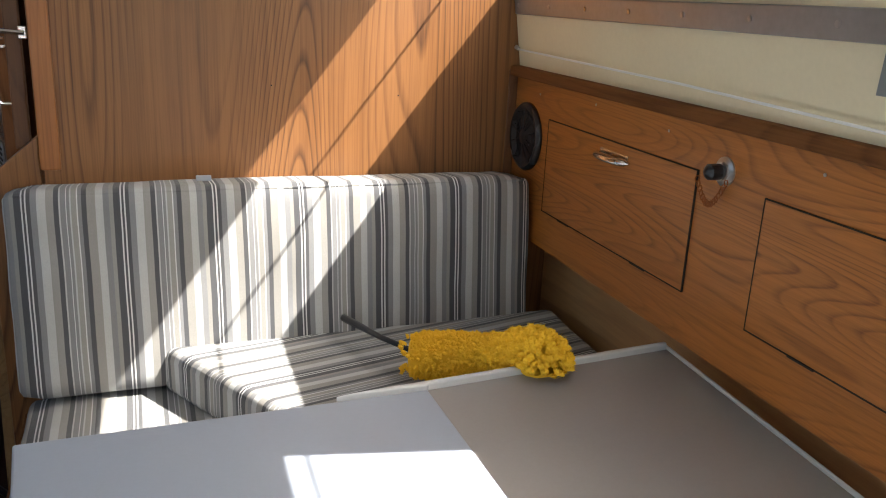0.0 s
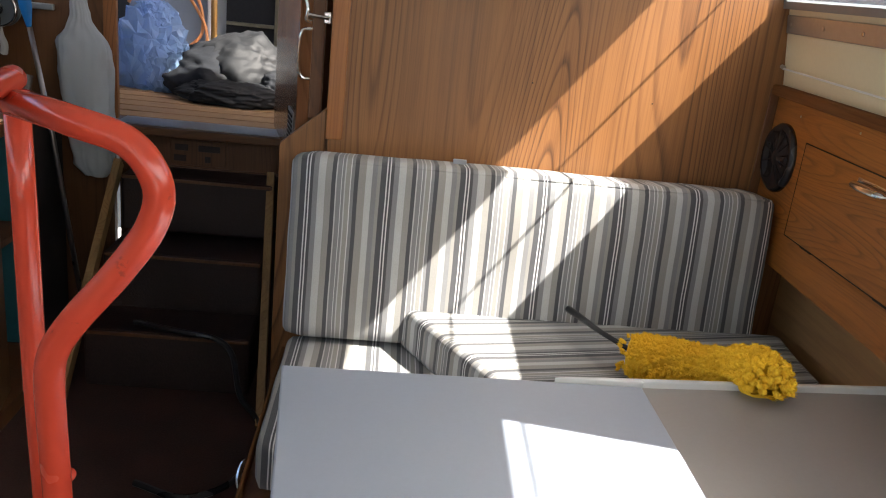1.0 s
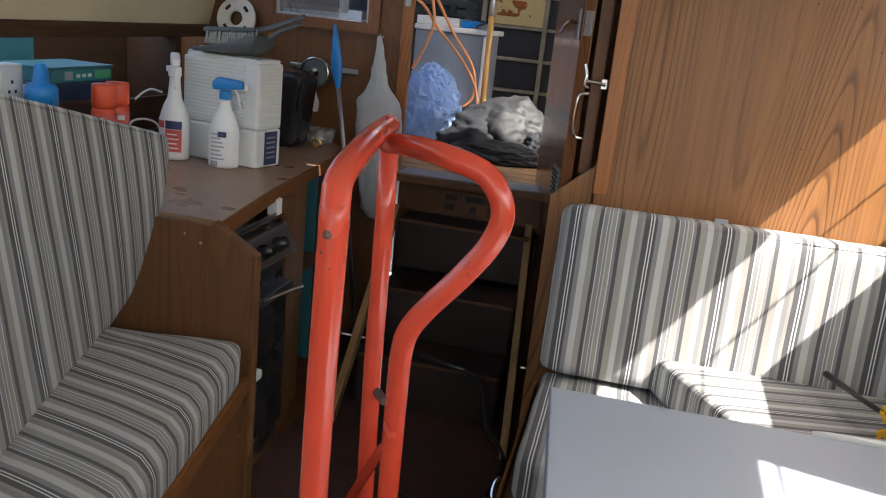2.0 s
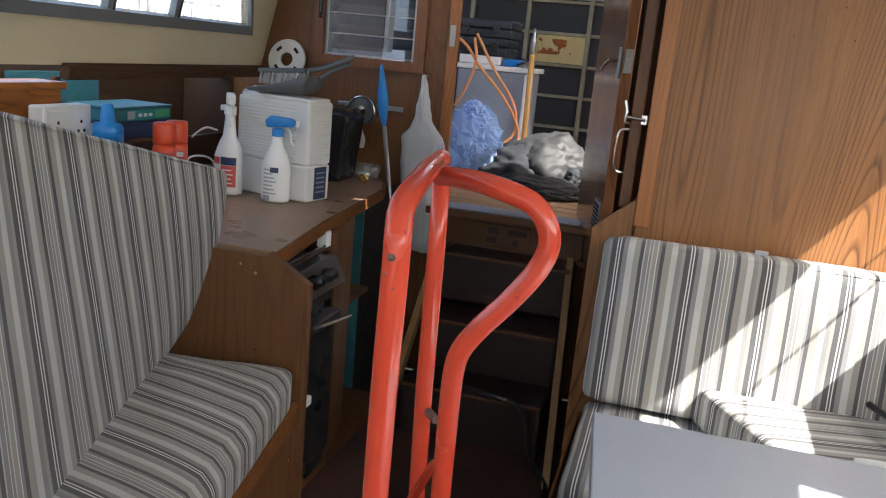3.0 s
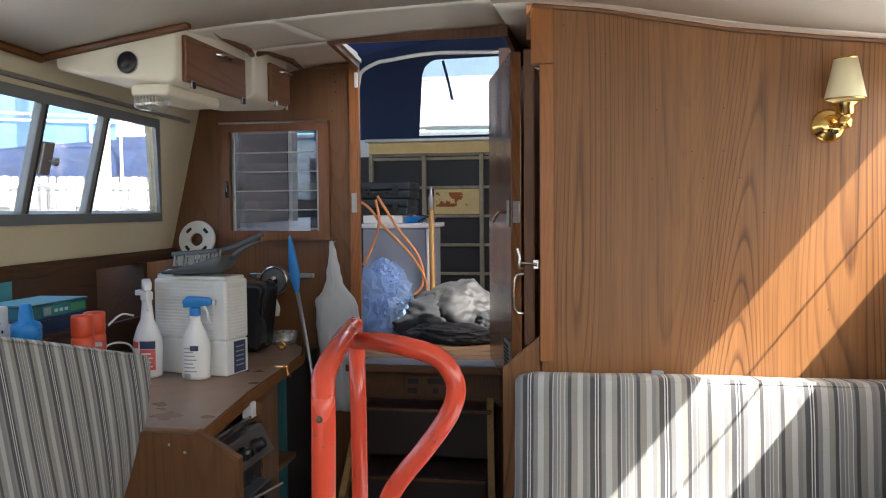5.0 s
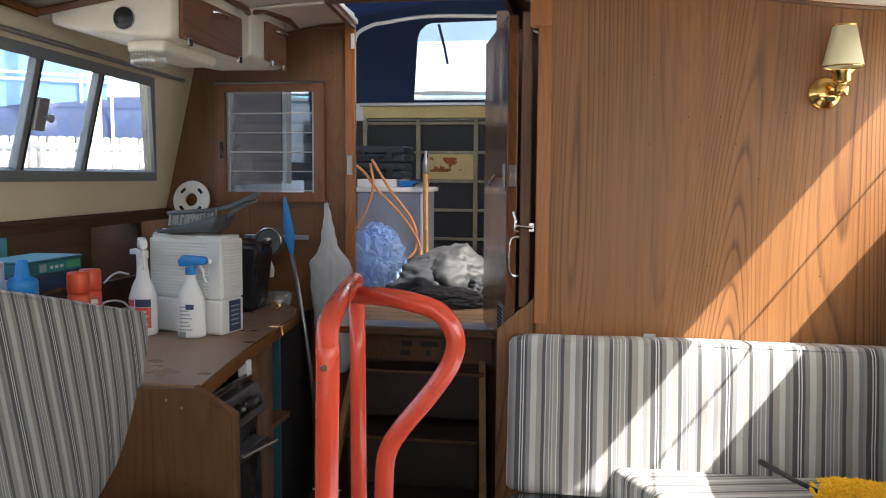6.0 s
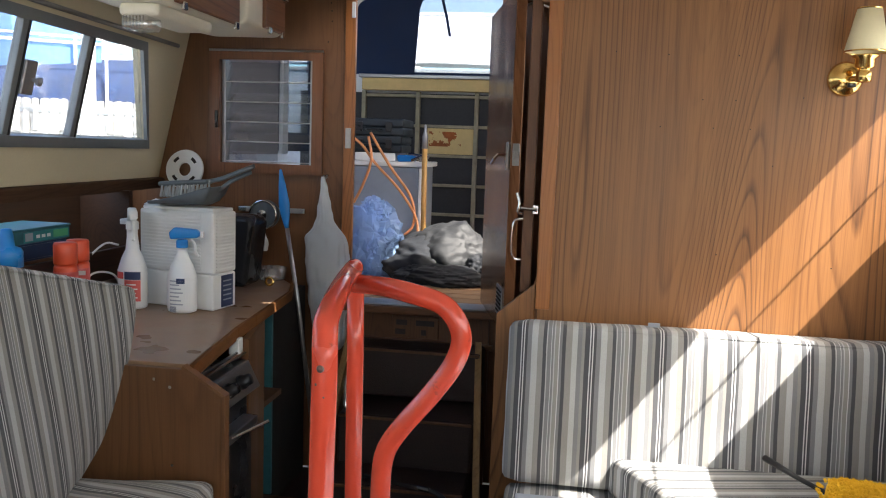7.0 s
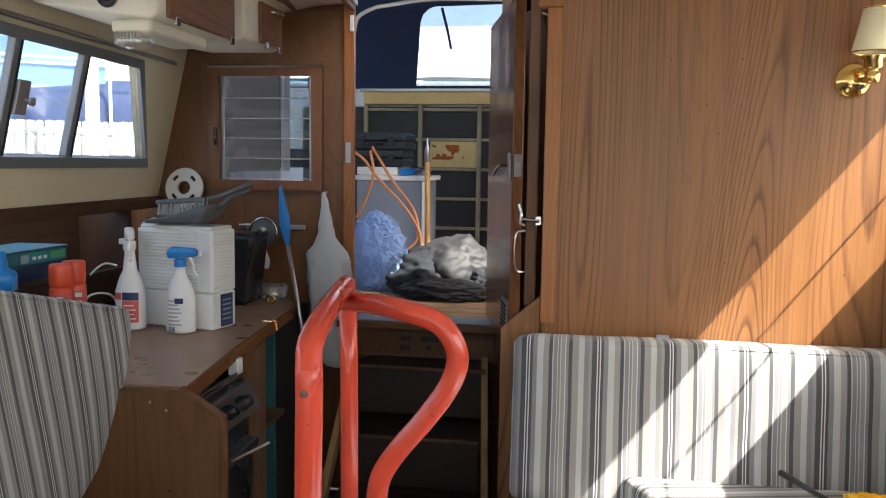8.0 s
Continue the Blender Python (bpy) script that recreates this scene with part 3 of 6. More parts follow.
structure("panel_top_trim", merged(*[tube([(a[0], 1.574, a[1] - 0.006), (b[0], 1.574, b[1] - 0.006)], 0.006, 6) for a, b in zip(top[:-1], top[1:])]), M_TRIM_X, "dark trim where the bulkhead meets the headlining", "trim")
structure("lower_bulkhead", prism([(0.024, 0.0), (0.125, 0.0), (0.125, 0.998), (0.024, 0.91)], "y", 1.583, 1.603, 0.002), M_PANEL, "teak board with a slanted top beside the steps", "wall")
for k, (x, z) in enumerate(((0.19, 1.83), (0.3, 1.605), (0.3, 1.75), (0.6, 1.8), (0.52, 1.49), (0.55, 1.42), (0.6, 1.49), (0.64, 1.42), (0.42, 1.42), (0.7, 1.33), (0.43, 1.6), (0.6, 1.6), (0.76, 1.5), (0.58, 1.1), (0.86, 1.08))):
    part("screw_hole", lathe([(0.0016, 0), (0.0016, 0.0012)], pose(x, 1.5795, z, 90, 0, 0), 8), M_DARK, panel)

# the aft bulkhead with the louvre window, and the opening over the steps
LX0, LX1, LZ0, LZ1 = -1.224, -0.828, 1.258, 1.678
structure("wall_louvre", merged(slab_with_hole([(-1.33, 0.0), (-0.682, 0.0), (-0.682, 1.96), (-1.33, 1.96)], quad(LX0, LX1, LZ0, LZ1), "y", 2.62, 2.65), prism([(-1.62, 0.0), (-1.33, 0.0), (-1.33, 1.96), (-1.345, 1.83), (-1.5, 1.18), (-1.62, 1.18)], "y", 2.62, 2.65)), M_BULK, "teak veneered aft bulkhead round the louvre window", "wall")
structure("wall_below_steps", box((-0.655, 2.6, 0.0), (-0.09, 2.64, 0.70)), M_DARKWOOD, "dark teak bulkhead below the companionway sill", "wall")
structure("wall_locker_back", box((-0.09, 2.62, 0.0), (1.24, 2.65, 1.98)), M_DARKWOOD, "dark teak bulkhead behind the hanging locker", "wall")
structure("locker_side", merged(box((0.095, 2.4, 0.0), (0.11, 2.62, 1.95)), box((0.095, 1.603, 0.0), (0.11, 2.62, 0.9)), box((0.09, 1.603, 1.80), (0.11, 2.62, 1.97))), M_DARKWOOD, "dark teak side of the hanging locker", "wall")
structure("jamb", merged(box((-0.70, 2.596, 0.70), (-0.657, 2.618, 1.95), 0.003), box((-0.681, 2.6185, 0.74), (-0.670, 2.66, 1.93), 0.002)), M_TRIM, "teak jamb of the companionway", "trim")
sill = structure("sill", box((-0.70, 2.50, 0.70), (-0.06, 2.66, 0.728), 0.004), M_TRIM_X, "dark teak companionway sill with a metal tread strip", "trim")
part("tread_strip", box((-0.64, 2.52, 0.729), (-0.10, 2.64, 0.733), 0.001), M_ALU, sill, "scuffed aluminium tread strip")
structure("hatch_trim", merged(box((-0.592, 1.985, 1.893), (0.004, 1.999, 1.945), 0.002), box((-0.013, 2.0, 1.905), (0.001, 2.62, 2.03)), tube([(-0.586, 1.995, 1.905), (-0.662, 2.595, 1.926)], 0.012, 4)), M_DARKWOOD, "dark teak trim round the sliding hatch opening", "trim")
structure("hatch_lining", merged(tube([(-0.577, 2.006, 1.925), (-0.652, 2.595, 1.946)], 0.012, 4), box((-0.57, 2.0, 1.91), (-0.014, 2.012, 1.95))), M_EDGE, "white painted inner edge of the hatch", "trim")
structure("hatch_track", box((-0.672, 2.585, 1.84), (-0.658, 2.595, 1.90), 0.002), M_EDGE, "white plastic slide track of the hatch", "trim")
structure("bulkhead_top_trim", box((-0.98, 2.606, 1.925), (-0.66, 2.619, 1.942), 0.003), M_TRIM_X, "dark trim along the top of the aft bulkhead", "trim")

for x, z in ((-0.765, 1.90), (-0.762, 1.87), (-0.775, 1.75), (-0.76, 1.83)):
    part("screw_hole", lathe([(0.003, 0), (0.003, 0.0012)], pose(x, 2.6195, z, 90, 0, 0), 8), M_DARK, bpy.data.objects["wall_louvre"])

# louvre window
lv = thing("window_5", (-1.01, 2.62, LZ0), "teak framed louvre window with tilted glass blades", "window", "", "structure")
part("window_frame", slab_with_hole(quad(-1.262, -0.788, 1.222, 1.708), quad(LX0 + 0.004, LX1 - 0.004, LZ0 + 0.004, LZ1 - 0.004), "y", 2.597, 2.618), M_LVFRAME, lv)
part("rain_bead", tube([(-1.262, 2.594, 1.710), (-0.786, 2.594, 1.710)], 0.0045, 8), M_STEEL, lv, "slim metal bead")
for x in (LX0 + 0.012, LX1 - 0.012):
    part("blade_track", box((x - 0.008, 2.622, LZ0), (x + 0.008, 2.66, LZ1), 0.002), M_ALU, lv)
N = 5
for k in range(N):
    z = LZ0 + 0.012 + (k + 0.5) * (LZ1 - LZ0 - 0.02) / N
    m = pose((LX0 + LX1) / 2, 2.655, z, -32, 0, 0)
    blade = part("pane", box((-0.181, -0.0025, -0.048), (0.181, 0.0025, 0.048), 0.001, m), M_LOUVRE, lv, "tilted glass blade")
    blade.visible_shadow = False
    # white strip painted on for the light caught by the glass edge
    part("blade_glint", box((-0.181, -0.0032, -0.0505), (0.181, 0.0032, -0.0482), 0.0008, m), M_EDGE, blade)
    for sx in (-1, 1):
        part("clip", box((sx * 0.185 - 0.006, -0.006, -0.046), (sx * 0.185 + 0.006, 0.006, 0.046), 0.001, m), M_ALU, blade)
part("lever", merged(box((-1.236, 2.585, 1.40), (-1.224, 2.598, 1.47), 0.003), tube([(-1.230, 2.586, 1.42), (-1.219, 2.566, 1.405)], 0.005, 8)), M_BLACK, lv)

# companionway door, standing open
door = thing("door_1", (-0.10, 2.6, 0.75), "open varnished teak companionway door with a latch", "door", "", "structure")
MD = pose(-0.112, 2.603, 0, 0, 0, -76.6)      # x runs from the hinges to the free edge
part("leaf", box((0.0, -0.017, 0.752), (0.595, 0.017, 1.85), 0.003, MD), M_DOOR, door)
part("latch_plate", box((0.5955, -0.011, 1.30), (0.5975, 0.011, 1.37), 0.001, MD), M_ALU, door)
part("latch_bolt", box((0.5976, -0.006, 1.325), (0.604, 0.006, 1.345), 0.001, MD), M_STEEL, door)
rose = part("rose_plate", box((0.535, -0.024, 1.285), (0.575, -0.0172, 1.375), 0.004, MD), M_ALU, door)
part("lever_handle", tube([MD @ Vector(p) for p in ((0.555, -0.02, 1.335), (0.555, -0.05, 1.335), (0.545, -0.06, 1.322), (0.48, -0.06, 1.305))], 0.0055, 10), M_CHROME, rose)
grille = part("vent_grille", box((0.44, -0.021, 0.80), (0.56, -0.0172, 0.90), 0.002, MD), M_ALU, door)
for k in range(6):
    part("slat", box((0.45, -0.0235, 0.812 + 0.014 * k), (0.55, -0.0212, 0.819 + 0.014 * k), 0.0005, MD), M_DARK, grille)
part("top_hook", tube(spline([MD @ Vector(p) for p in ((0.56, 0.018, 1.80), (0.57, 0.045, 1.81), (0.6, 0.06, 1.80), (0.61, 0.08, 1.79))], 4), 0.004, 8), M_STEEL, door)
for z in (0.95, 1.37, 1.7):
    part("hinge", tube([(-0.098, 2.612, z - 0.035), (-0.098, 2.612, z + 0.035)], 0.006, 8), M_STEEL, door)
part("hinge_plate", box((-0.69, 2.588, 1.335), (-0.668, 2.596, 1.415), 0.002), M_ALU, door, "metal strike plate on the jamb")

# locker door edge with its pull handle
ld = thing("door_2", (0.08, 1.68, 0.97), "narrow teak hanging-locker door with a chrome pull", "door", "", "structure")
part("leaf", box((0.062, 1.625, 0.965), (0.09, 1.652, 1.78), 0.003), M_DARKWOOD, ld)
part("pull_handle", tube(spline([(0.062, 1.624, 1.165), (0.042, 1.616, 1.16), (0.036, 1.614, 1.13), (0.036, 1.614, 1.08), (0.044, 1.616, 1.058), (0.062, 1.624, 1.055)], 6), 0.0036, 8), M_CHROME, ld, "chrome bow pull")
part("hook_and_eye", merged(tube(spline([(0.045, 1.61, 1.235), (0.052, 1.605, 1.21), (0.05, 1.605, 1.185), (0.06, 1.61, 1.18)], 5), 0.004, 8), tube([(0.05, 1.61, 1.195), (0.1, 1.6, 1.192)], 0.005, 8)), M_CHROME, ld, "chrome hook and eye")
part("keeper", box((0.088, 1.6, 1.18), (0.104, 1.624, 1.205), 0.002), M_CHROME, ld)

ld.location += Vector((0.018, 0, 0))

# ---------------------------------------------------------------- steps below the companionway
st = thing("companion_steps", (-0.33, 2.2, 0), "dark carpeted companionway steps between two pine battens", "steps")
for k, (y0, z1) in enumerate(((2.05, 0.185), (2.24, 0.37), (2.43, 0.577))):
    part("tread", box((-0.60, y0, z1 - 0.19), (-0.10, 2.598, z1), 0.012), M_CARPET2, st)
    part("nosing", box((-0.595, y0 - 0.004, z1 - 0.012), (-0.105, y0 + 0.006, z1 - 0.002), 0.002), M_DARKWOOD, st)
for x0, x1 in ((-0.117, -0.034), (-0.626, -0.612)):
    a, b = Vector((x0, 2.50, 0.60)), Vector((x1, 1.86, 0.0))
    d = (b - a).normalized()
    n = Vector((0, -d.z, d.y))
    bm = bmesh.new()
    vs = [bm.verts.new(p + sx * Vector((0.016, 0, 0)) + sn * n) for p in (a, b) for sx, sn in ((-0.75, -0.02), (0.75, -0.02), (0.75, 0.02), (-0.75, 0.02))]
    for f in ((0, 1, 2, 3), (7, 6, 5, 4), (0, 4, 5, 1), (1, 5, 6, 2), (2, 6, 7, 3), (3, 7, 4, 0)):
        bm.faces.new([vs[i] for i in f])
    bmesh.ops.recalc_face_normals(bm, faces=bm.faces)
    part("batten", bm, M_BATTEN, st, "bare pine batten")
plate = part("number_board", box((-0.48, 2.588, 0.588), (-0.29, 2.598, 0.676), 0.003), M_DARKWOOD, st, "carved dark teak number board")
for x, z, w in ((-0.44, 0.65, 0.045), (-0.345, 0.65, 0.075), (-0.445, 0.612, 0.042), (-0.35, 0.612, 0.02)):
    part("carved_bar", box((x - w / 2, 2.5855, z - 0.011), (x + w / 2, 2.5885, z + 0.011), 0.002), M_CARPET2, plate)
structure("step_batten", box((-0.64, 2.585, 0.555), (-0.07, 2.6, 0.58), 0.003), M_DARKWOOD, "dark rail across the top of the steps", "trim")
hose = thing("black_cable", (-0.12, 1.95, 0), "black cable hanging by the steps to the floor", "cable")
part("cord", tube(spline([(-0.46, 2.1, 0.2), (-0.3, 2.03, 0.21), (-0.2, 2.02, 0.2), (-0.14, 1.98, 0.17), (-0.1, 1.9, 0.08), (-0.03, 1.84, 0.012), (-0.05, 1.6, 0.008), (-0.16, 1.5, 0.008), (-0.3, 1.55, 0.008)], 8), 0.009, 8), M_BLACK, hose)

# ---------------------------------------------------------------- dinette: seat, cushions, table
base = thing("dinette_bench", (0.6, 1.25, 0), "teak faced dinette seat locker", "seat")
part("locker_box", box((0.06, 0.96, 0.0), (1.14, 1.578, 0.39), 0.003), M_DARKWOOD, base)
part("edge_rail", box((0.052, 0.955, 0.372), (0.0595, 1.57, 0.41), 0.003), M_TRIM_Y, base)
part("latch", tube(spline([(0.058, 1.17, 0.335), (0.035, 1.165, 0.345), (0.028, 1.14, 0.33), (0.035, 1.115, 0.315), (0.058, 1.11, 0.305)], 5), 0.0055, 8), M_CHROME, base, "chrome bow latch")
c1 = thing("seat_cushion", (0.6, 1.2, 0.39), "grey and white striped seat cushion", "cushion", "dinette cushions")
part("cover", pad((0.078, 0.98, 0.392), (1.135, 1.46, 0.508), 0.03, 0.008, 14, None, 2.0), F_X, c1, "", True)
c2 = thing("back_cushion", (0.6, 1.5, 0.51), "upright grey and white striped back cushion", "cushion", "dinette cushions")
ML = pose(0, 1.50, 0.51, -6.5, 0, 0)
part("cover", pad((0.07, -0.125, 0.0), (1.132, 0.025, 0.403), 0.026, 0.01, 22, ML, 5.0), F_X, c2, "", True)
part("piping", tube([ML @ Vector((x, -0.118, 0.393)) for x in np.linspace(0.09, 1.112, 20)], 0.003, 6), F_X, c2, "", True)
part("care_label", box((0.415, 1.505, 0.905), (0.445, 1.512, 0.926), 0.002, None), M_LABELGREY, c2, "small white sewn label")
c3 = thing("loose_cushion", (0.75, 1.2, 0.51), "loose striped cushion lying aslant on the seat", "cushion", "dinette cushions")
bm = prism([(0.325, 1.395), (1.195, 1.40), (1.17, 0.97), (0.56, 0.97)], "z", 0.512, 0.612, 0.02, None, 3)
bmesh.ops.triangulate(bm, faces=bm.faces[:])
bmesh.ops.subdivide_edges(bm, edges=[e for e in bm.edges if e.calc_length() > 0.12], cuts=3)
part("cover", soften(bm, 0.004, 8.0, 3.0), F_W, c3, "", True)

table = thing("dinette_table", (0.65, 0.6, 0), "two-tone grey laminate dinette table with white edging", "table")
part("tabletop", prism([(0.132, 0.874), (0.704, 0.884), (0.704, -0.25), (0.237, -0.25)], "z", 0.683, 0.7155, 0.003), M_TABLE, table, "pale blue-grey laminate leaf")
part("tabletop", prism([(0.7055, -0.25), (1.075, -0.25), (1.172, 0.93), (0.7055, 0.889)], "z", 0.679, 0.711), M_TABLE2, table, "warm grey laminate leaf")
part("edging", prism([(0.706, 0.890), (1.173, 0.931), (1.174, 0.941), (0.65, 0.896), (0.56, 0.8865), (0.706, 0.886)], "z", 0.676, 0.723, 0.003), M_EDGE, table, "raised white edging strip")
part("edging", prism([(1.077, -0.25), (1.081, -0.25), (1.178, 0.941), (1.174, 0.942)], "z", 0.676, 0.717, 0.002), M_EDGE, table, "raised white edging strip")
part("pedestal", lathe([(0.12, 0), (0.12, 0.01), (0.04, 0.02), (0.035, 0.06), (0.035, 0.64), (0.09, 0.66), (0.09, 0.678)], pose(0.62, 0.5, 0), 24), M_STEEL, table)

# ---------------------------------------------------------------- starboard lockers and fittings
def locker_door(y0, y1, z0, z1, handle_y, label):
    e = thing("cupboard_front", MS @ Vector((0, y0 - 1.4, z0)), label, "locker door", "starboard lockers")
    a, b = (y0 - 1.4) * 1.0024, (y1 - 1.4) * 1.0024
    part("panel", box((-0.0035, a, z0), (-0.0002, b, z1), 0.0012, MS), M_SIDE, e)
    for q in (box((-0.0037, b, z0 - 0.002), (-0.0001, b + 0.0016, z1 + 0.002), 0, MS), box((-0.0037, a - 0.0016, z0 - 0.002), (-0.0001, a, z1 + 0.002), 0, MS),
              box((-0.0037, a, z1), (-0.0001, b, z1 + 0.0016), 0, MS), box((-0.0037, a, z0 - 0.002), (-0.0001, b, z0), 0, MS)):
        part("shadow_gap", q, M_DARK, e)
    h = (handle_y - 1.4) * 1.0024
    zz = z1 - 0.028
    hd = part("handle", tube(spline([MS @ Vector(p) for p in ((-0.004, h + 0.058, zz), (-0.018, h + 0.04, zz), (-0.024, h, zz), (-0.018, h - 0.04, zz), (-0.004, h - 0.058, zz))], 6), [0.002, 0.004, 0.0055] + [0.0075] * 19 + [0.0055, 0.004, 0.002], 10, False, True, 0.7), M_CHROME, e, "chrome pull handle", True)
    part("backplate", box((-0.0052, h - 0.05, zz + 0.002), (-0.0036, h + 0.05, zz + 0.012), 0.001, MS), M_CHROME, hd)
    for k in (0.25, 0.8):
        y = a + k * (b - a)
        part("hinge", box((-0.006, y - 0.025, z0 - 0.003), (-0.0036, y + 0.025, z0 + 0.001), 0.001, MS), M_DARK, e)
    return e


locker_door(0.858, 1.39, 0.852, 1.052, 1.11, "flush teak locker door with a chrome pull")
locker_door(0.115, 0.697, 0.85, 1.045, 0.39, "flush teak locker door beside the deck socket")
spk = thing("loudspeaker", MS @ Vector((0, 0.1, 0.998)), "round black flush loudspeaker in the locker front", "loudspeaker")
m = MS @ pose(0, 0.102, 0.998, 0, -90, 0)
part("bezel", lathe([(0.078, 0), (0.078, 0.006), (0.072, 0.013), (0.064, 0.012), (0.06, 0.006)], m, 36), M_BLACK, spk, "", True)
part("cone", lathe([(0.061, 0.004), (0.05, 0.006), (0.018, 0.012), (0.014, 0.015), (0.0, 0.017)], m, 36), M_BLACK, spk, "", True)
for k in range(10):
    a = 2 * math.pi * k / 10
    part("rib", tube([m @ Vector((0.018 * math.cos(a), 0.018 * math.sin(a), 0.013)), m @ Vector((0.066 * math.cos(a), 0.066 * math.sin(a), 0.012))], 0.0012, 6), M_BLACK, spk)
pg = thing("deck_socket", MS @ Vector((0, -0.61, 1.06)), "capped metal deck socket with a safety chain", "socket")
m = MS @ pose(0, -0.607, 1.064, 0, -90, 0) @ Matrix.Scale(0.66, 4)
part("flange", lathe([(0.034, 0), (0.034, 0.004), (0.026, 0.007), (0.022, 0.008), (0.022, 0.014)], m, 28), M_STEEL, pg)
part("cap", lathe([(0.017, 0.012), (0.019, 0.02), (0.019, 0.045), (0.014, 0.05), (0.006, 0.055), (0.0, 0.056)], m, 12), M_BLACK, pg)
for k in range(16):
    t = k / 15
    p = Vector((-0.03 + 0.025 * t, -0.582 - 0.036 * t, 1.049 - 0.036 * math.sin(math.pi * t)))
    q = MS @ p
    part("link", tube([q + Vector((0, 0.004 * math.cos(a), 0.005 * math.sin(a))) if k % 2 else q + Vector((0.004 * math.cos(a), 0, 0.005 * math.sin(a))) for a in (i * math.pi / 3 for i in range(6))], 0.0011, 5, True), M_RUST, pg)
for y, z in ((1.45, 1.10), (1.2, 1.11), (0.95, 1.1), (0.6, 1.1), (0.42, 0.78)):
    part("screw", lathe([(0.0028, 0), (0.0024, 0.001), (0, 0.0014)], MS @ pose(0, y - 1.4, z, 0, -90, 0), 8), M_STEEL, bpy.data.objects["wall_starboard"])
cord = thing("curtain_line", MSL @ Vector((0, 0, 0.03)), "thin white curtain line stretched along the side", "line")
part("cord", tube([MSL @ Vector((-0.008, sl(1.57, 1.19)[0], sl(0, 1.19)[1])), MSL @ Vector((-0.01, sl(0.9, 1.182)[0], sl(0, 1.182)[1])), MSL @ Vector((-0.01, sl(0.46, 1.174)[0], sl(0, 1.170)[1]))], 0.0021, 8), M_WHITE, cord)
part("eye", tube([MSL @ Vector((-0.004, sl(1.57, 1.19)[0], sl(0, 1.19)[1])), MSL @ Vector((-0.012, sl(1.565, 1.19)[0], sl(0, 1.195)[1]))], 0.005, 8), M_STEEL, cord)

# feather duster on the loose cushion
du = thing("duster", (0.85, 1.08, 0.62), "fluffy yellow duster with a thin black handle", "duster")
axis = [(0.757, 1.125, 0.662), (0.81, 1.095, 0.666), (0.86, 1.055, 0.675), (0.892, 0.995, 0.695), (0.91, 0.935, 0.722), (0.91, 0.892, 0.737)]
rad = (0.04, 0.05, 0.046, 0.047, 0.055, 0.046)
rnd = random.Random(5)
verts, faces = [], []


def ball():
    return Vector((rnd.gauss(0, 1), rnd.gauss(0, 1), rnd.gauss(0, 1)))


def rest(p):
    return Vector((p.x, p.y, max(p.z, 0.7255 if p.y < 0.935 else 0.616)))


for _ in range(2600):
    t = 0.06 + rnd.random() ** 0.85 * (len(axis) - 1.06)
    i = min(int(t), len(axis) - 2)
    u = t - i
    c = Vector(axis[i]).lerp(Vector(axis[i + 1]), u)
    r = rad[i] * (1 - u) + rad[i + 1] * u
    ax = (Vector(axis[i + 1]) - Vector(axis[i])).normalized()
    d = ball().normalized()
    if t < len(axis) - 1.5:
        d = (d - ax * d.dot(ax) + 0.2 * ax * rnd.gauss(0, 1)).normalized()
    head = t > 2.7
    hub = c + d * r * rnd.uniform(0.8, 0.93)
    size = rnd.uniform(0.005, 0.0072) if head else rnd.uniform(0.0032, 0.005)
    e1 = d.cross(ball()).normalized()
    e2 = d.cross(e1)
    n = len(verts)
    for lift, w in ((-0.9, 0.7), (-0.2, 1.0), (0.5, 0.9), (0.95, 0.5)):
        for k in range(6):
            a = math.pi * k / 3 + lift
            verts.append(rest(hub + d * size * lift * 1.3 + (e1 * math.cos(a) + e2 * math.sin(a)) * size * w * rnd.uniform(0.8, 1.15)))
    verts.append(rest(hub + d * size * 1.45))
    for ring in range(3):
        for k in range(6):
            b, q = n + 6 * ring, (k + 1) % 6
            faces.append((b + k, b + q, b + 6 + q, b + 6 + k))
    faces += [(n + 18 + k, n + 18 + (k + 1) % 6, n + 24) for k in range(6)]
    for _ in range(9 if head else 18):
        way = (d + ball() * 0.45).normalized()
        tip, root = rest(hub + way * size * rnd.uniform(1.4, 2.3)), rest(hub + way * size * 0.3)
        side = way.cross(ball()).normalized() * 0.0009
        n = len(verts)
        verts += [root + side, root - side, tip]
        faces.append((n, n + 1, n + 2))
me = bpy.data.meshes.new("fluff")
me.from_pydata(verts, [], faces)
me.materials.append(M_YELLOW)
fib = new("fluff", me)
fib.parent, fib.matrix_parent_inverse = du, Matrix.Translation(du.location).inverted()
part("core", tube(spline(axis, 4), [0.030, 0.036, 0.037, 0.038, 0.038] + [0.036] * 7 + [0.040] * 5 + [0.042] * 3 + [0.034], 10), M_YELLOW, du, "", True)
part("handle", tube([(0.775, 1.115, 0.664), (0.725, 1.21, 0.664), (0.684, 1.345, 0.656)], [0.005, 0.0055, 0.008], 10), M_BLACK, du, "thin black plastic handle", True)

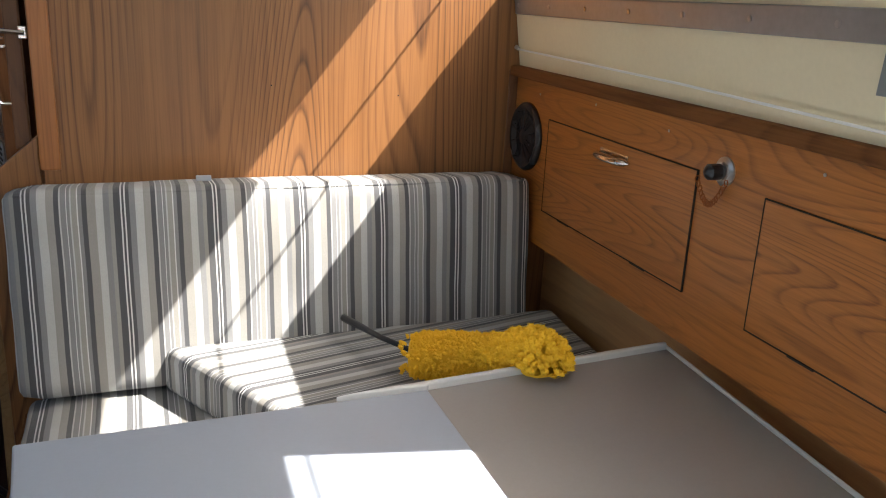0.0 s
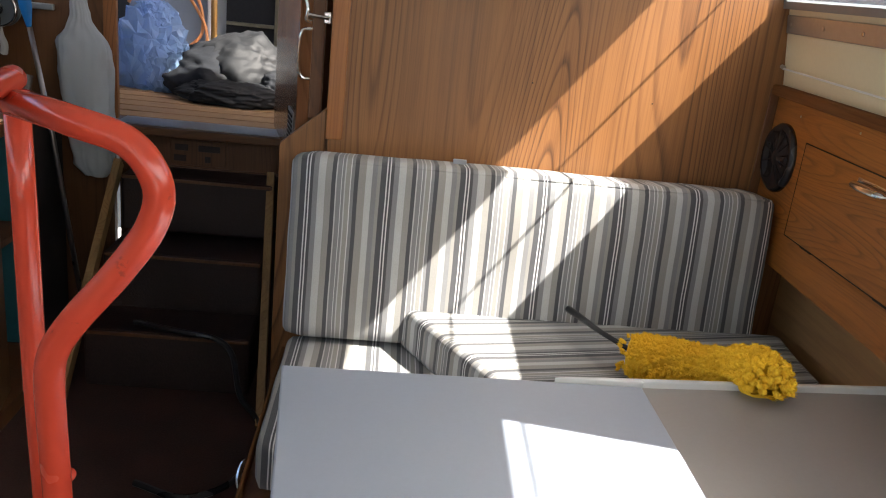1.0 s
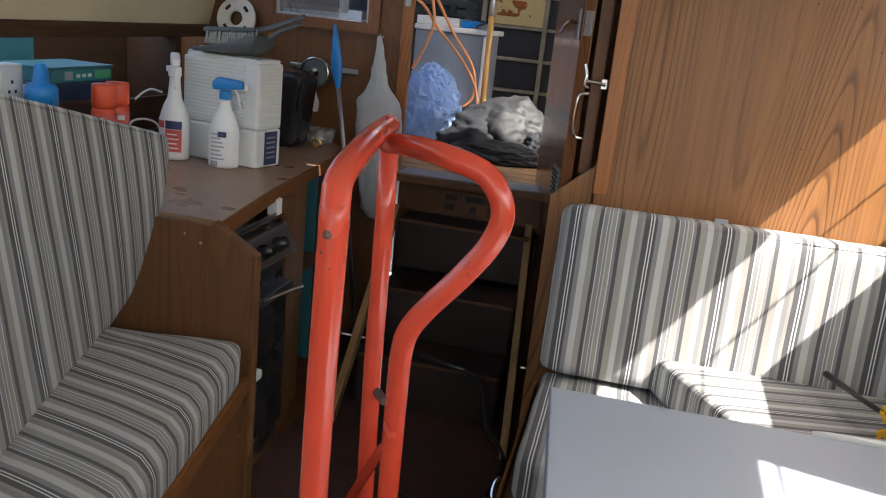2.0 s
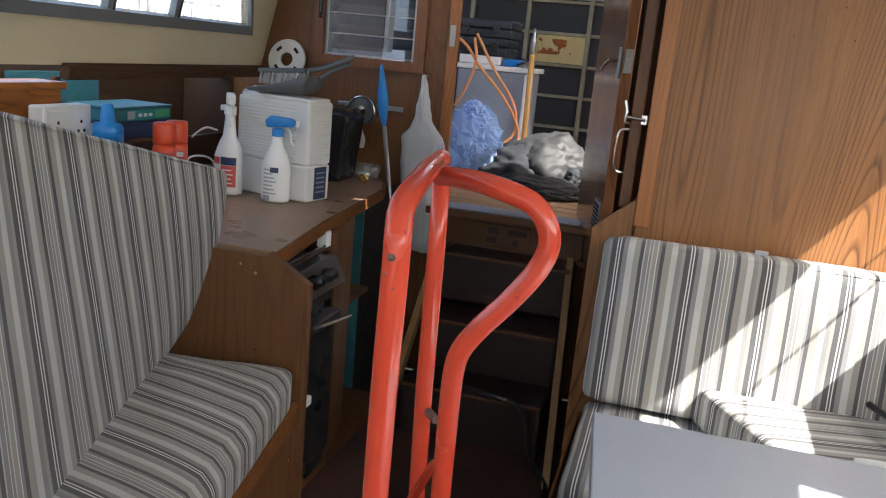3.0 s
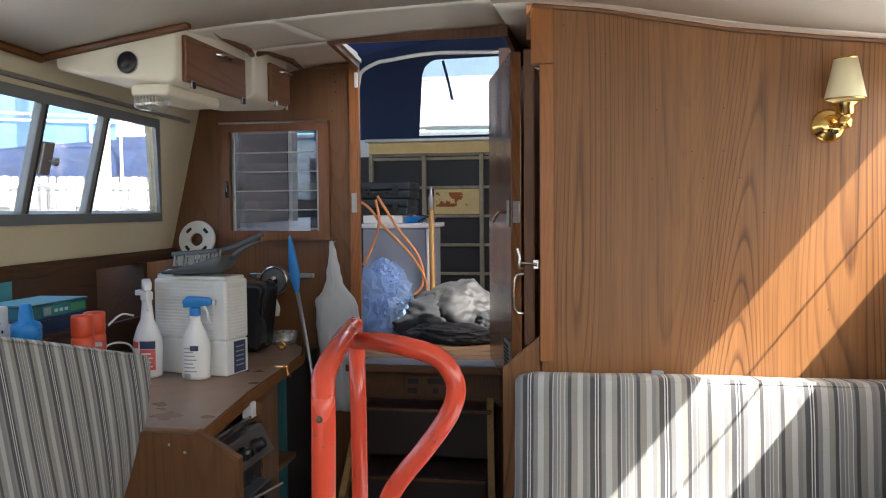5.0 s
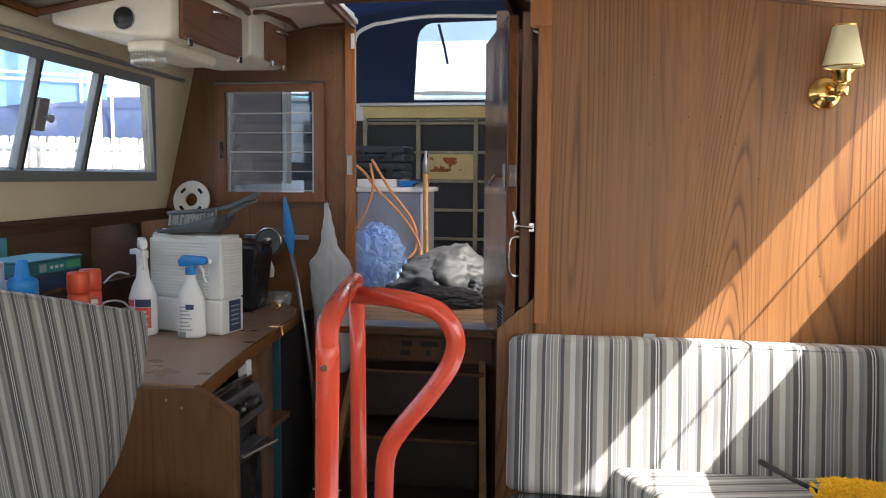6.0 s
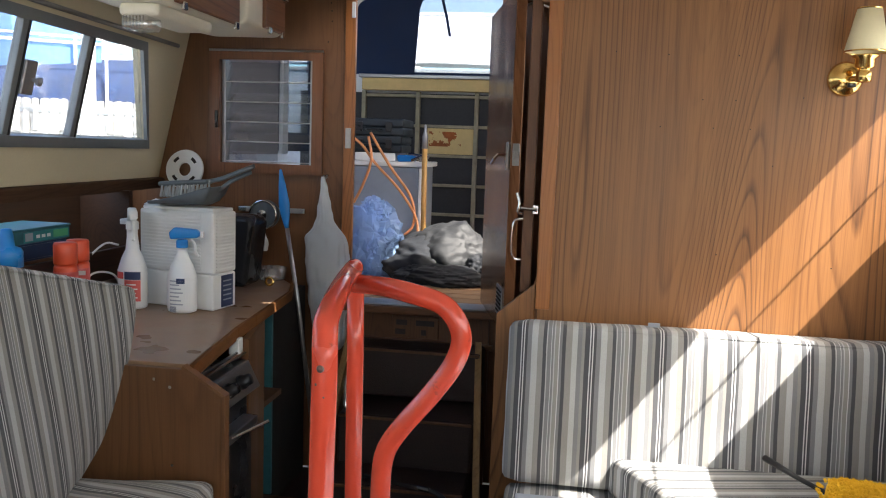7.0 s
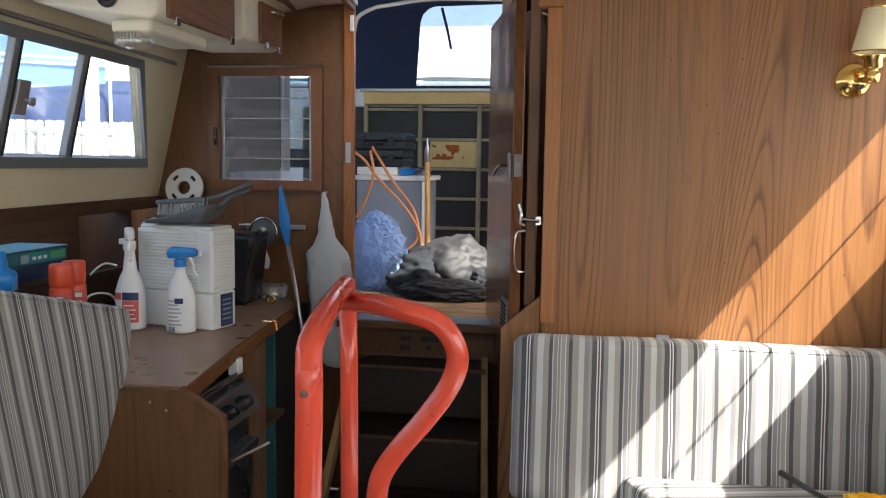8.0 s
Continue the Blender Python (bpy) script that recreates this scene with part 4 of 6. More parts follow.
# wall lamp on the bulkhead panel
lp = thing("wall_lamp", (0.842, 1.58, 1.559), "polished brass wall lamp with a cream cone shade", "wall lamp")
m = pose(0.842, 1.58, 1.555, 90, 0, 0)
part("back_plate", lathe([(0.042, 0), (0.042, 0.004), (0.036, 0.010), (0.03, 0.012), (0.026, 0.02), (0.012, 0.024), (0.0, 0.025)], m, 32), M_BRASS, lp, "", True)
part("arm", tube(spline([(0.842, 1.56, 1.555), (0.848, 1.535, 1.552), (0.858, 1.515, 1.556), (0.862, 1.508, 1.572)], 5), 0.007, 10), M_BRASS, lp, "", True)
part("lamp_holder", lathe([(0.009, -0.024), (0.017, -0.022), (0.018, 0.0), (0.012, 0.004), (0.014, 0.008), (0.022, 0.012), (0.022, 0.03), (0.03, 0.036), (0.03, 0.04), (0.0, 0.041)], pose(0.862, 1.508, 1.565), 24), M_BRASS, lp, "", True)
part("switch", box((0.838, 1.535, 1.532), (0.856, 1.548, 1.542), 0.002), M_BLACK, lp)
shade = part("shade", lathe([(0.048, 0.0), (0.0265, 0.1), (0.0245, 0.1), (0.046, 0.0)], pose(0.862, 1.508, 1.612), 36, 1, 1, False), M_SHADE, lp, "cream pleated cone shade", True)
lp.location += Vector((0.01, 0, -0.007))
for r, z in ((0.0475, 1.612), (0.0268, 1.711)):
    part("trim_ring", tube([(0.862 + r * math.cos(a), 1.508 + r * math.sin(a), z) for a in (2 * math.pi * k / 32 for k in range(32))], 0.002, 6, True), M_BRASS, shade)

# ---------------------------------------------------------------- port side: galley counter
ct = thing("galley_counter", (-1.1, 1.7, 0), "teak galley counter with a worn laminate worktop", "counter")
part("worktop", prism([(-0.676, 1.212), (-0.738, 1.62), (-0.755, 1.80), (-0.798, 2.25), (-0.85, 2.42), (-0.98, 2.598), (-1.618, 2.598), (-1.618, 1.212)], "z", 0.786, 0.81, 0.002), M_COUNTER, ct, "worn brown laminate worktop")
for a, b in zip([(-0.674, 1.21), (-0.736, 1.62), (-0.753, 1.80), (-0.796, 2.25), (-0.848, 2.42)], [(-0.736, 1.62), (-0.753, 1.80), (-0.796, 2.25), (-0.848, 2.42), (-0.978, 2.598)]):
    part("lipping", prism([a, b, (b[0] + 0.012, b[1]), (a[0] + 0.012, a[1])], "z", 0.776, 0.8115, 0.002), M_TRIM_Y, ct, "chipped teak lipping")
part("end_panel", prism([(-1.6, 0.0), (-0.585, 0.0), (-0.585, 0.745), (-0.684, 0.803), (-1.6, 0.803)], "y", 1.19, 1.21, 0.002), M_BULK, ct, "teak end panel with a chamfered corner")
part("end_lipping", merged(box((-0.584, 1.187, 0.0), (-0.574, 1.213, 0.748), 0.002), prism([(-0.584, 0.748), (-0.574, 0.748), (-0.682, 0.813), (-0.684, 0.804)], "y", 1.187, 1.213)), M_BULK, ct)
part("front_panel", prism([(-0.70, 1.64), (-0.752, 1.90), (-0.77, 1.90), (-0.72, 1.64)], "z", 0.05, 0.776), M_BULK, ct)
part("inner_panel", box((-1.25, 1.90, 0.05), (-0.765, 1.915, 0.775)), M_DARKWOOD, ct)
part("teal_side", box((-1.2, 2.20, 0.05), (-0.84, 2.215, 0.775)), M_TEAL, ct, "teal painted inner cupboard side")
part("shelf", box((-1.2, 1.92, 0.44), (-0.80, 2.195, 0.46)), M_DARKWOOD, ct)
# near-black sheet puts the shade of the counter recess into its colour
part("far_shade_panel", box((-0.87, 2.225, 0.0), (-0.845, 2.59, 0.775)), M_DARK, ct)
part("plinth", box((-1.2, 1.215, 0.0), (-0.72, 2.2, 0.048)), M_DARKWOOD, ct)
for x, z in ((-0.755, 0.775), (-0.715, 0.758), (-0.71, 0.565)):
    part("screw", lathe([(0.004, 0), (0.0035, 0.0012), (0, 0.0016)], pose(x, 1.19, z, 90, 0, 0), 8), M_STEEL, ct)
ck = thing("cooker", (-0.9, 1.42, 0.05), "small steel gas cooker under the worktop", "cooker")
part("carcass", box((-1.15, 1.225, 0.05), (-0.70, 1.63, 0.70), 0.004), M_BLACK, ck)
part("hob", box((-1.15, 1.23, 0.705), (-0.69, 1.62, 0.72), 0.004), M_STEEL, ck)
for k in range(5):
    part("pan_bar", tube([(-0.72 - 0.08 * k, 1.24, 0.742), (-0.72 - 0.08 * k, 1.61, 0.742)], 0.004, 8), M_STEEL, ck)
part("pan_rail", tube([(-0.70, 1.24, 0.742), (-0.70, 1.61, 0.742)], 0.005, 8), M_CHROME, ck)
fascia = part("fascia", prism([(-0.70, 0.63), (-0.655, 0.645), (-0.69, 0.715), (-0.70, 0.715)], "y", 1.23, 1.62, 0.003), M_STEEL, ck)
for y in (1.33, 1.42, 1.51):
    part("knob", lathe([(0.021, 0), (0.021, 0.012), (0.017, 0.02), (0.015, 0.034), (0.0, 0.036)], pose(-0.672, y, 0.682, 0, 63, 0), 18), M_BLACK, fascia, "", True)
part("grill_pan", box((-0.70, 1.25, 0.54), (-0.655, 1.60, 0.565), 0.003), M_STEEL, ck)
part("grill_handle", tube([(-0.66, 1.42, 0.555), (-0.585, 1.5, 0.585)], 0.005, 8), M_CHROME, ck)
part("oven_door", box((-0.699, 1.235, 0.12), (-0.68, 1.62, 0.52), 0.006), M_BLACK, ck, "black glass oven door")
part("bracket", box((-0.745, 1.60, 0.735), (-0.715, 1.635, 0.782), 0.003), M_WHITE, ck, "small white bracket")
part("door_stop", box((-0.60, 1.225, 0.42), (-0.58, 1.26, 0.445), 0.006), M_WHITE, ck)

# port seat and its cushions
ps = thing("port_bench", (-0.9, 0.6, 0), "teak port seat locker with a bow latch", "seat")
FR = [(-0.595, 1.188), (-0.30, -0.35)]
part("locker_front", prism([FR[0], FR[1], (FR[1][0] - 0.02, FR[1][1]), (FR[0][0] - 0.02, FR[0][1])], "z", 0.0, 0.42), M_BULK, ps)
part("locker_top", prism([(FR[0][0] - 0.005, FR[0][1]), (FR[1][0] - 0.005, FR[1][1]), (-1.4, -0.35), (-1.4, 1.188)], "z", 0.42, 0.436), M_DARKWOOD, ps)
part("edge_rail", prism([(FR[0][0] + 0.012, FR[0][1]), (FR[1][0] + 0.012, FR[1][1]), (FR[1][0] - 0.004, FR[1][1]), (FR[0][0] - 0.004, FR[0][1])], "z", 0.408, 0.452, 0.003), M_TRIM_Y, ps, "worn teak edge rail")
u = Vector((FR[1][0] - FR[0][0], FR[1][1] - FR[0][1], 0)).normalized()
q = Vector((FR[0][0], FR[0][1], 0.24)) + u * 0.24
part("latch", tube(spline([q + Vector((0.0, 0, 0.0)), q + Vector((0.02, 0, 0.02)), q + u * 0.05 + Vector((0.028, 0, 0.03)), q + u * 0.09 + Vector((0.02, 0, 0.02)), q + u * 0.1], 5), 0.0065, 8), M_CHROME, ps, "chrome bow latch")
for s_, z in ((0.03, 0.31), (0.03, 0.14)):
    p = Vector((FR[0][0], FR[0][1], z)) + u * s_
    part("screw", lathe([(0.004, 0), (0, 0.0016)], Matrix.Translation(p) @ pose(0, 0, 0, 0, 90, 0), 8), M_STEEL, ps)
pc = thing("seat_cushion", (-0.8, 0.5, 0.44), "grey and white striped cushion on the port seat", "cushion", "port cushions")
MPC = pose(-0.585, 1.184, 0.438, 0, 0, 11.2)
part("cover", pad((-0.62, -1.5, 0.0), (0.0, 0.0, 0.118), 0.04, 0.012, 22, MPC, 8.0), F_Y, pc, "", True)
pb = thing("back_cushion", (-0.95, 0.6, 0.55), "tall grey striped back cushion leaning on the port side", "cushion", "port cushions")


def back_front(u, v):
    y = 1.185 - 1.3 * u
    lower = Vector((-0.917 + 0.37 * (1.16 - y), y, 0.548))
    yt = 1.215 - 1.3 * u
    upper = Vector((-0.818 - 0.082 * min(1, 2.2 * u), yt, 0.985 + 0.255 * (1.2 - yt)))
    p = lower.lerp(upper, v)
    bulge = 1 - (2 * v - 1) ** 4
    p.x += 0.014 * bulge + 0.018 * math.sin(math.pi * v) * math.exp(-u / 0.15)
    p.y += 0.004 * bulge
    return p


def back_skin(u, v):
    """Round the cushion: front, then over the top, and the back."""
    t = 0.105
    if v <= 0.45:
        return back_front(u, v / 0.45)
    a, b = back_front(u, 1.0), back_front(u, 0.0)
    out = Vector((-0.97, -0.2, 0.12))
    if v <= 0.58:
        k = (v - 0.45) / 0.13
        return a + out * t * (1 - math.cos(math.pi * k)) / 2 + Vector((0, 0, 0.012)) * math.sin(math.pi * k)
    k = (v - 0.58) / 0.42
    return (a + out * t).lerp(b + out * t, k)


bm = patch(lambda u, v: back_skin(u, v), 30, 46)
for side in (0.0, 1.0):
    ring = [bm.verts.new(back_skin(side, k / 24)) for k in range(25)]
    mid = [back_skin(side, k / 24) for k in range(25)]
    c = sum(mid, Vector()) / 25 + Vector((0, 0.014 if side == 0 else -0.014, 0))
    cv = bm.verts.new(c)
    for k in range(25):
        bm.faces.new((ring[k], ring[(k + 1) % 25], cv))
bmesh.ops.remove_doubles(bm, verts=bm.verts, dist=0.0005)
bmesh.ops.recalc_face_normals(bm, faces=bm.faces)
part("cover", soften(bm, 0.004, 7.0, 1.0), F_B, pb, "", True)
part("piping", tube([back_front(u, 1.0) + Vector((0.002, 0, 0.004)) for u in np.linspace(0.01, 0.95, 30)], 0.003, 6), F_B, pb)

# ---------------------------------------------------------------- open shelf with its things
sh = thing("shelf", (-1.5, 1.9, 0.88), "open teak shelf behind the port seat", "shelf")
# shelf boards take the darkened teak: the shade there is in their colour
part("board", box((-1.618, 1.215, 0.875), (-1.36, 2.25, 0.89)), M_HULLSHADE, sh)
part("front_lip", box((-1.362, 1.215, 0.86), (-1.345, 2.25, 0.965), 0.003), M_HULLSHADE, sh)
part("divider", box((-1.618, 2.25, 0.82), (-1.42, 2.275, 1.15)), M_HULLSHADE, sh)
part("back_board", box((-1.615, 1.38, 0.9), (-1.6, 1.75, 1.15)), M_TEAL, sh, "teal painted back board")
part("upright", box((-1.46, 1.375, 0.9), (-1.44, 1.395, 1.15), 0.002), M_FIDDLE, sh)
so = thing("socket_outlet", (-1.35, 1.16, 0.99), "white double mains socket box on the locker top", "socket")
part("casing", box((-1.36, 1.183, 0.99), (-1.31, 1.357, 1.09), 0.006), M_WHITE, so)
for y in (1.228, 1.312):
    plate_ = part("plate", box((-1.3095, y - 0.035, 1.004), (-1.3065, y + 0.035, 1.076), 0.003), M_WHITE, so)
    for dy, dz in ((0, 0.012), (-0.011, -0.012), (0.011, -0.012)):
        part("slot", box((-1.3065, y + dy - 0.003, 1.035 + dz - 0.004), (-1.305, y + dy + 0.003, 1.035 + dz + 0.004)), M_DARK, plate_)
bx = thing("games_box", (-1.48, 1.72, 1.02), "flat teal and green cardboard box on the shelf", "box")
part("carton", box((-1.57, 1.57, 1.018), (-1.40, 1.85, 1.056), 0.003), M_TEAL, bx)
part("lid", box((-1.573, 1.566, 1.0565), (-1.398, 1.854, 1.064), 0.002), M_TEAL, bx)
part("label", box((-1.3995, 1.62, 1.022), (-1.398, 1.84, 1.053)), M_TEAL2, bx, "sea-green printed side")
part("print_panel", box((-1.3978, 1.625, 1.026), (-1.397, 1.66, 1.05)), M_LABELGREY, bx)
part("print_panel", box((-1.3978, 1.76, 1.027), (-1.397, 1.835, 1.05)), M_LABELGREEN, bx)
for k in range(3):
    part("print_bar", box((-1.3968, 1.675 + 0.026 * k, 1.032), (-1.396, 1.692 + 0.026 * k, 1.042)), M_WHITE, bx)
bk = thing("book", (-1.47, 1.70, 0.965), "dark blue book lying under the box", "book")
part("cover", merged(box((-1.57, 1.55, 0.965), (-1.40, 1.83, 0.970), 0.001), box((-1.57, 1.55, 1.012), (-1.40, 1.83, 1.0175), 0.001), box((-1.404, 1.55, 0.9705), (-1.40, 1.83, 1.0115), 0.001)), M_LABELDARK, bk)
part("pages", box((-1.565, 1.555, 0.9705), (-1.4045, 1.825, 1.0115), 0.001), M_EDGE, bk)
pk = thing("storage_box", (-1.48, 1.7, 0.89), "dark brown wooden box under the book", "box")
part("body", box((-1.58, 1.53, 0.8905), (-1.40, 1.84, 0.9645), 0.003), M_FRONT, pk)
bd = thing("drink_bottle", (-1.25, 1.34, 0.812), "blue capped sports bottle behind the cushion", "bottle")
m = pose(-1.25, 1.345, 0.812)
part("body", lathe([(0.03, 0), (0.034, 0.006), (0.034, 0.15), (0.03, 0.17), (0.03, 0.195)], m, 24), M_LABELGREEN, bd, "", True)
part("cap", lathe([(0.04, 0.185), (0.04, 0.225), (0.034, 0.234), (0.02, 0.24), (0.017, 0.268), (0.013, 0.285), (0.0, 0.287)], m, 24), M_BLUE, bd, "bright blue spout cap", True)
can = thing("aerosol_can", (-1.225, 1.56, 0.812), "orange-red aerosol can with a red cap", "can", "aerosol cans")
m = pose(-1.225, 1.56, 0.812)
part("body", lathe([(0.03, 0), (0.033, 0.004), (0.033, 0.155), (0.029, 0.165)], m, 28), M_REDCAN, can, "", True)
part("cap", lathe([(0.032, 0.166), (0.0325, 0.168), (0.0325, 0.222), (0.030, 0.228), (0.0, 0.229)], m, 28), M_REDCAN, can, "", True)
lb = part("print_label", lathe([(0.0335, 0.07), (0.0335, 0.145)], m, 28), M_LABELRED, can, "printed wrap with pale lettering bars")
for k in range(3):
    part("print_bar", box((-1.223 + 0.002 * k, 1.5255, 0.89 + 0.024 * k), (-1.2, 1.5275, 0.903 + 0.024 * k), 0, None), M_WHITE, can)
copy_thing(can, pose(-1.236, 1.637, 0.812, 0, 0, 25))
wire = thing("white_cable", (-1.35, 1.85, 0.82), "white mains cable looping behind the bottles", "cable")
part("cord", tube(spline([(-1.38, 1.5, 0.815), (-1.32, 1.75, 0.86), (-1.31, 1.83, 0.905), (-1.27, 1.88, 0.90), (-1.25, 1.9, 0.85)], 6), 0.0035, 8), M_WHITE, wire)
part("cord", tube(spline([(-1.40, 1.7, 0.82), (-1.36, 1.85, 0.93), (-1.33, 1.93, 0.99), (-1.3, 1.97, 0.985)], 6), 0.0035, 8), M_WHITE, wire)
hk = thing("cable_clip", (-1.4, 2.24, 1.0), "white plastic clip on the shelf upright", "clip")
part("strip", box((-1.418, 2.225, 0.83), (-1.404, 2.249, 1.04), 0.003), M_WHITE, hk)
part("head", box((-1.43, 2.20, 1.03), (-1.40, 2.249, 1.05), 0.003), M_WHITE, hk)

# ---------------------------------------------------------------- on the worktop
dh = thing("dehumidifier", (-1.08, 2.02, 0.812), "white ribbed portable dehumidifier on the worktop", "dehumidifier")
MH = pose(-0.890, 1.815, 0.812, 0, 0, -12) @ Matrix.Diagonal((0.89, 0.95, 1.085, 1))       # x from the right front corner to port, y to the back
part("tank", box((-0.3184, -0.0024, 0.0), (0.0024, 0.1235, 0.1055), 0.006, MH, 2), M_WHITE, dh)
part("casing", box((-0.318, -0.003, 0.1065), (0.003, 0.125, 0.287), 0.008, MH, 3), M_WHITE, dh)
part("lid", box((-0.31, 0.004, 0.286), (-0.004, 0.118, 0.297), 0.005, MH), M_WHITE, dh)
for k in range(17):
    z = 0.116 + 0.0098 * k
    part("rib", box((-0.30, -0.0065, z), (-0.05, -0.0031, z + 0.0055), 0.0015, MH), M_WHITE, dh)
    part("rib", box((0.0031, 0.012, z), (0.0065, 0.112, z + 0.0055), 0.0015, MH), M_WHITE, dh)
part("rating_plate", box((0.0025, 0.04, 0.006), (0.0036, 0.105, 0.1), 0, MH), M_LABELDARK, dh, "dark rating plate")
for k in range(5):
    part("print_bar", box((0.0037, 0.05, 0.025 + 0.014 * k), (0.0044, 0.095, 0.029 + 0.014 * k), 0, MH), M_LABELGREY, dh)


def trigger_bottle(x, y, rz, scale, head, label, tall, twist=0):
    e = thing("spray_bottle", (x, y, 0.811), label, "spray bottle")
    m = pose(x, y, 0.811, 0, 0, rz) @ Matrix.Scale(scale, 4)
    h = 0.19 if tall else 0.165
    body = [(0.026, 0), (0.036, 0.004), (0.038, 0.012), (0.038, 0.09), (0.036, 0.105), (0.028, 0.13), (0.018, 0.15), (0.0135, h), (0.0135, h + 0.012)]
    part("body", lathe(body, m @ Matrix.Diagonal((1.05, 0.74, 1, 1)), 28), M_BOTTLE, e, "", True)
    part("collar", lathe([(0.0155, 0), (0.0155, 0.018), (0.012, 0.022)], m @ pose(0, 0, h + 0.012), 18), head, e)
    body_m, m = m, m @ pose(0, 0, 0, 0, 0, twist)
    top = part("trigger_head", prism([(-0.03, h + 0.034), (0.045, h + 0.04), (0.05, h + 0.052), (0.04, h + 0.062), (-0.02, h + 0.066), (-0.034, h + 0.052)], "y", -0.011, 0.011, 0.004, m), head, e, "", True)
    part("trigger", tube(spline([m @ Vector(p) for p in ((0.022, 0, h + 0.04), (0.034, 0, h + 0.02), (0.036, 0, h + 0.002), (0.043, 0, h - 0.012))], 5), 0.0045, 8, False, True, 1.6), M_BOTTLE, top, "", True)
    part("nozzle", box((0.0505, -0.008, h + 0.040), (0.058, 0.008, h + 0.056), 0.002, m), M_BOTTLE, top)
    return e, body_m


def label_bar(e, m, a0, a1, z0, z1, mat, name="print_bar", r=(0.0403, 0.0285)):
    bm = patch(lambda u, v: m @ Vector((r[0] * math.cos(a0 + u * (a1 - a0)), r[1] * math.sin(a0 + u * (a1 - a0)), z0 + v * (z1 - z0))), 8, 1)
    return part(name, bm, mat, e)


D = math.pi / 180
e, m = trigger_bottle(-0.975, 1.778, 8, 1.15, M_BLUE, "white trigger spray bottle with a blue head", False)
label_bar(e, m, -135 * D, -45 * D, 0.015, 0.098, M_WHITE, "paper_label")
for k in range(7):
    label_bar(e, m, -130 * D, (-75 - 7 * (k % 3)) * D, 0.024 + 0.0105 * k, 0.0275 + 0.0105 * k, M_LABELGREY, "print_bar", (0.0406, 0.0288))
label_bar(e, m, -100 * D, -68 * D, 0.082, 0.096, M_LABELDARK, "print_bar", (0.0406, 0.0288))
for k in range(6):
    label_bar(e, m, (-128 + 5 * k) * D, (-125.5 + 5 * k) * D, 0.005, 0.02, M_LABELDARK, "print_bar", (0.0409, 0.0291))
e, m = trigger_bottle(-1.148, 1.792, -8, 1.24, M_BOTTLE, "tall white trigger bottle with a red label", True, -50)
label_bar(e, m, -150 * D, -30 * D, 0.02, 0.1, M_WHITE, "paper_label")
label_bar(e, m, -95 * D, -32 * D, 0.022, 0.076, M_LABELRED, "print_panel", (0.0406, 0.0288))
label_bar(e, m, -95 * D, -32 * D, 0.077, 0.097, M_LABELDARK, "print_panel", (0.0406, 0.0288))
label_bar(e, m, -148 * D, -100 * D, 0.078, 0.095, M_LABELRED, "print_panel", (0.0406, 0.0288))
for k in range(4):
    label_bar(e, m, -145 * D, -102 * D, 0.028 + 0.01 * k, 0.031 + 0.01 * k, M_LABELGREY, "print_bar", (0.0406, 0.0288))
    label_bar(e, m, -88 * D, (-45 - 6 * (k % 2)) * D, 0.03 + 0.011 * k, 0.033 + 0.011 * k, M_WHITE, "print_bar", (0.0409, 0.0291))
pp = thing("folded_paper", (-1.1, 1.9, 1.123), "crumpled white paper on the dehumidifier", "paper")
part("sheet", soften(patch(lambda u, v: Vector((-1.155 + 0.1 * u, 1.875 + 0.08 * v, 1.1365 + 0.012 * (1 - u) * v)), 8, 8), 0.003, 30.0, 4.0), M_WHITE, pp)
dp = thing("dustpan_and_brush", (-1.0, 1.95, 1.11), "grey plastic dustpan with its brush nested in it", "dustpan")
MDP = pose(-0.985, 1.89, 1.1355, 0, 0, 4) @ Matrix.Diagonal((0.9, 1, 1, 1))


def pan_skin(u, v):
    """A scoop: flat lip at one end, sides and back rising in a round."""
    x = -0.135 + 0.215 * u
    a = math.pi * v
    y = -0.078 * math.cos(a)
    rise = 0.012 + 0.052 * u ** 1.4
    side = 1 - math.sin(a) ** 0.35
    back = max(0.0, (u - 0.82) / 0.18) ** 2
    return MDP @ Vector((x + 0.012 * back, y * (1 + 0.12 * side), 0.004 + rise * max(side, 0.95 * back)))


bm = patch(pan_skin, 20, 22)
bmesh.ops.recalc_face_normals(bm, faces=bm.faces)
bmesh.ops.solidify(bm, geom=bm.faces[:], thickness=0.003)
part("pan", bm, M_GREY, dp, "", True)
part("brush_back", box((-0.12, -0.03, 0.068), (0.06, 0.03, 0.084), 0.007, MDP @ pose(0, 0, 0, 0, -4, 0)), M_GREY, dp)
for k in range(24):
    part("bristle_tuft", tube([MDP @ Vector((-0.11 + 0.0072 * k, -0.022 + 0.012 * (k % 2), 0.072 + 0.0005 * k)), MDP @ Vector((-0.105 + 0.0072 * k, -0.045 + 0.006 * (k % 3), 0.03))], [0.003, 0.0045], 5), M_BRISTLE, dp)
part("brush_handle", tube(spline([MDP @ Vector(p) for p in ((0.05, 0, 0.08), (0.1, 0.0, 0.092), (0.16, 0.0, 0.115), (0.215, 0.0, 0.135))], 5), 0.009, 10, False, True, 0.6), M_GREY, dp, "", True)
part("pan_handle", tube(spline([MDP @ Vector(p) for p in ((0.08, 0.01, 0.05), (0.13, 0.01, 0.085), (0.2, 0.01, 0.115))], 5), 0.008, 10, False, True, 0.6), M_GREY, dp, "", True)
dc = thing("white_disc", (-1.335, 2.56, 1.225), "white plastic spool disc leaning on the bulkhead", "disc")
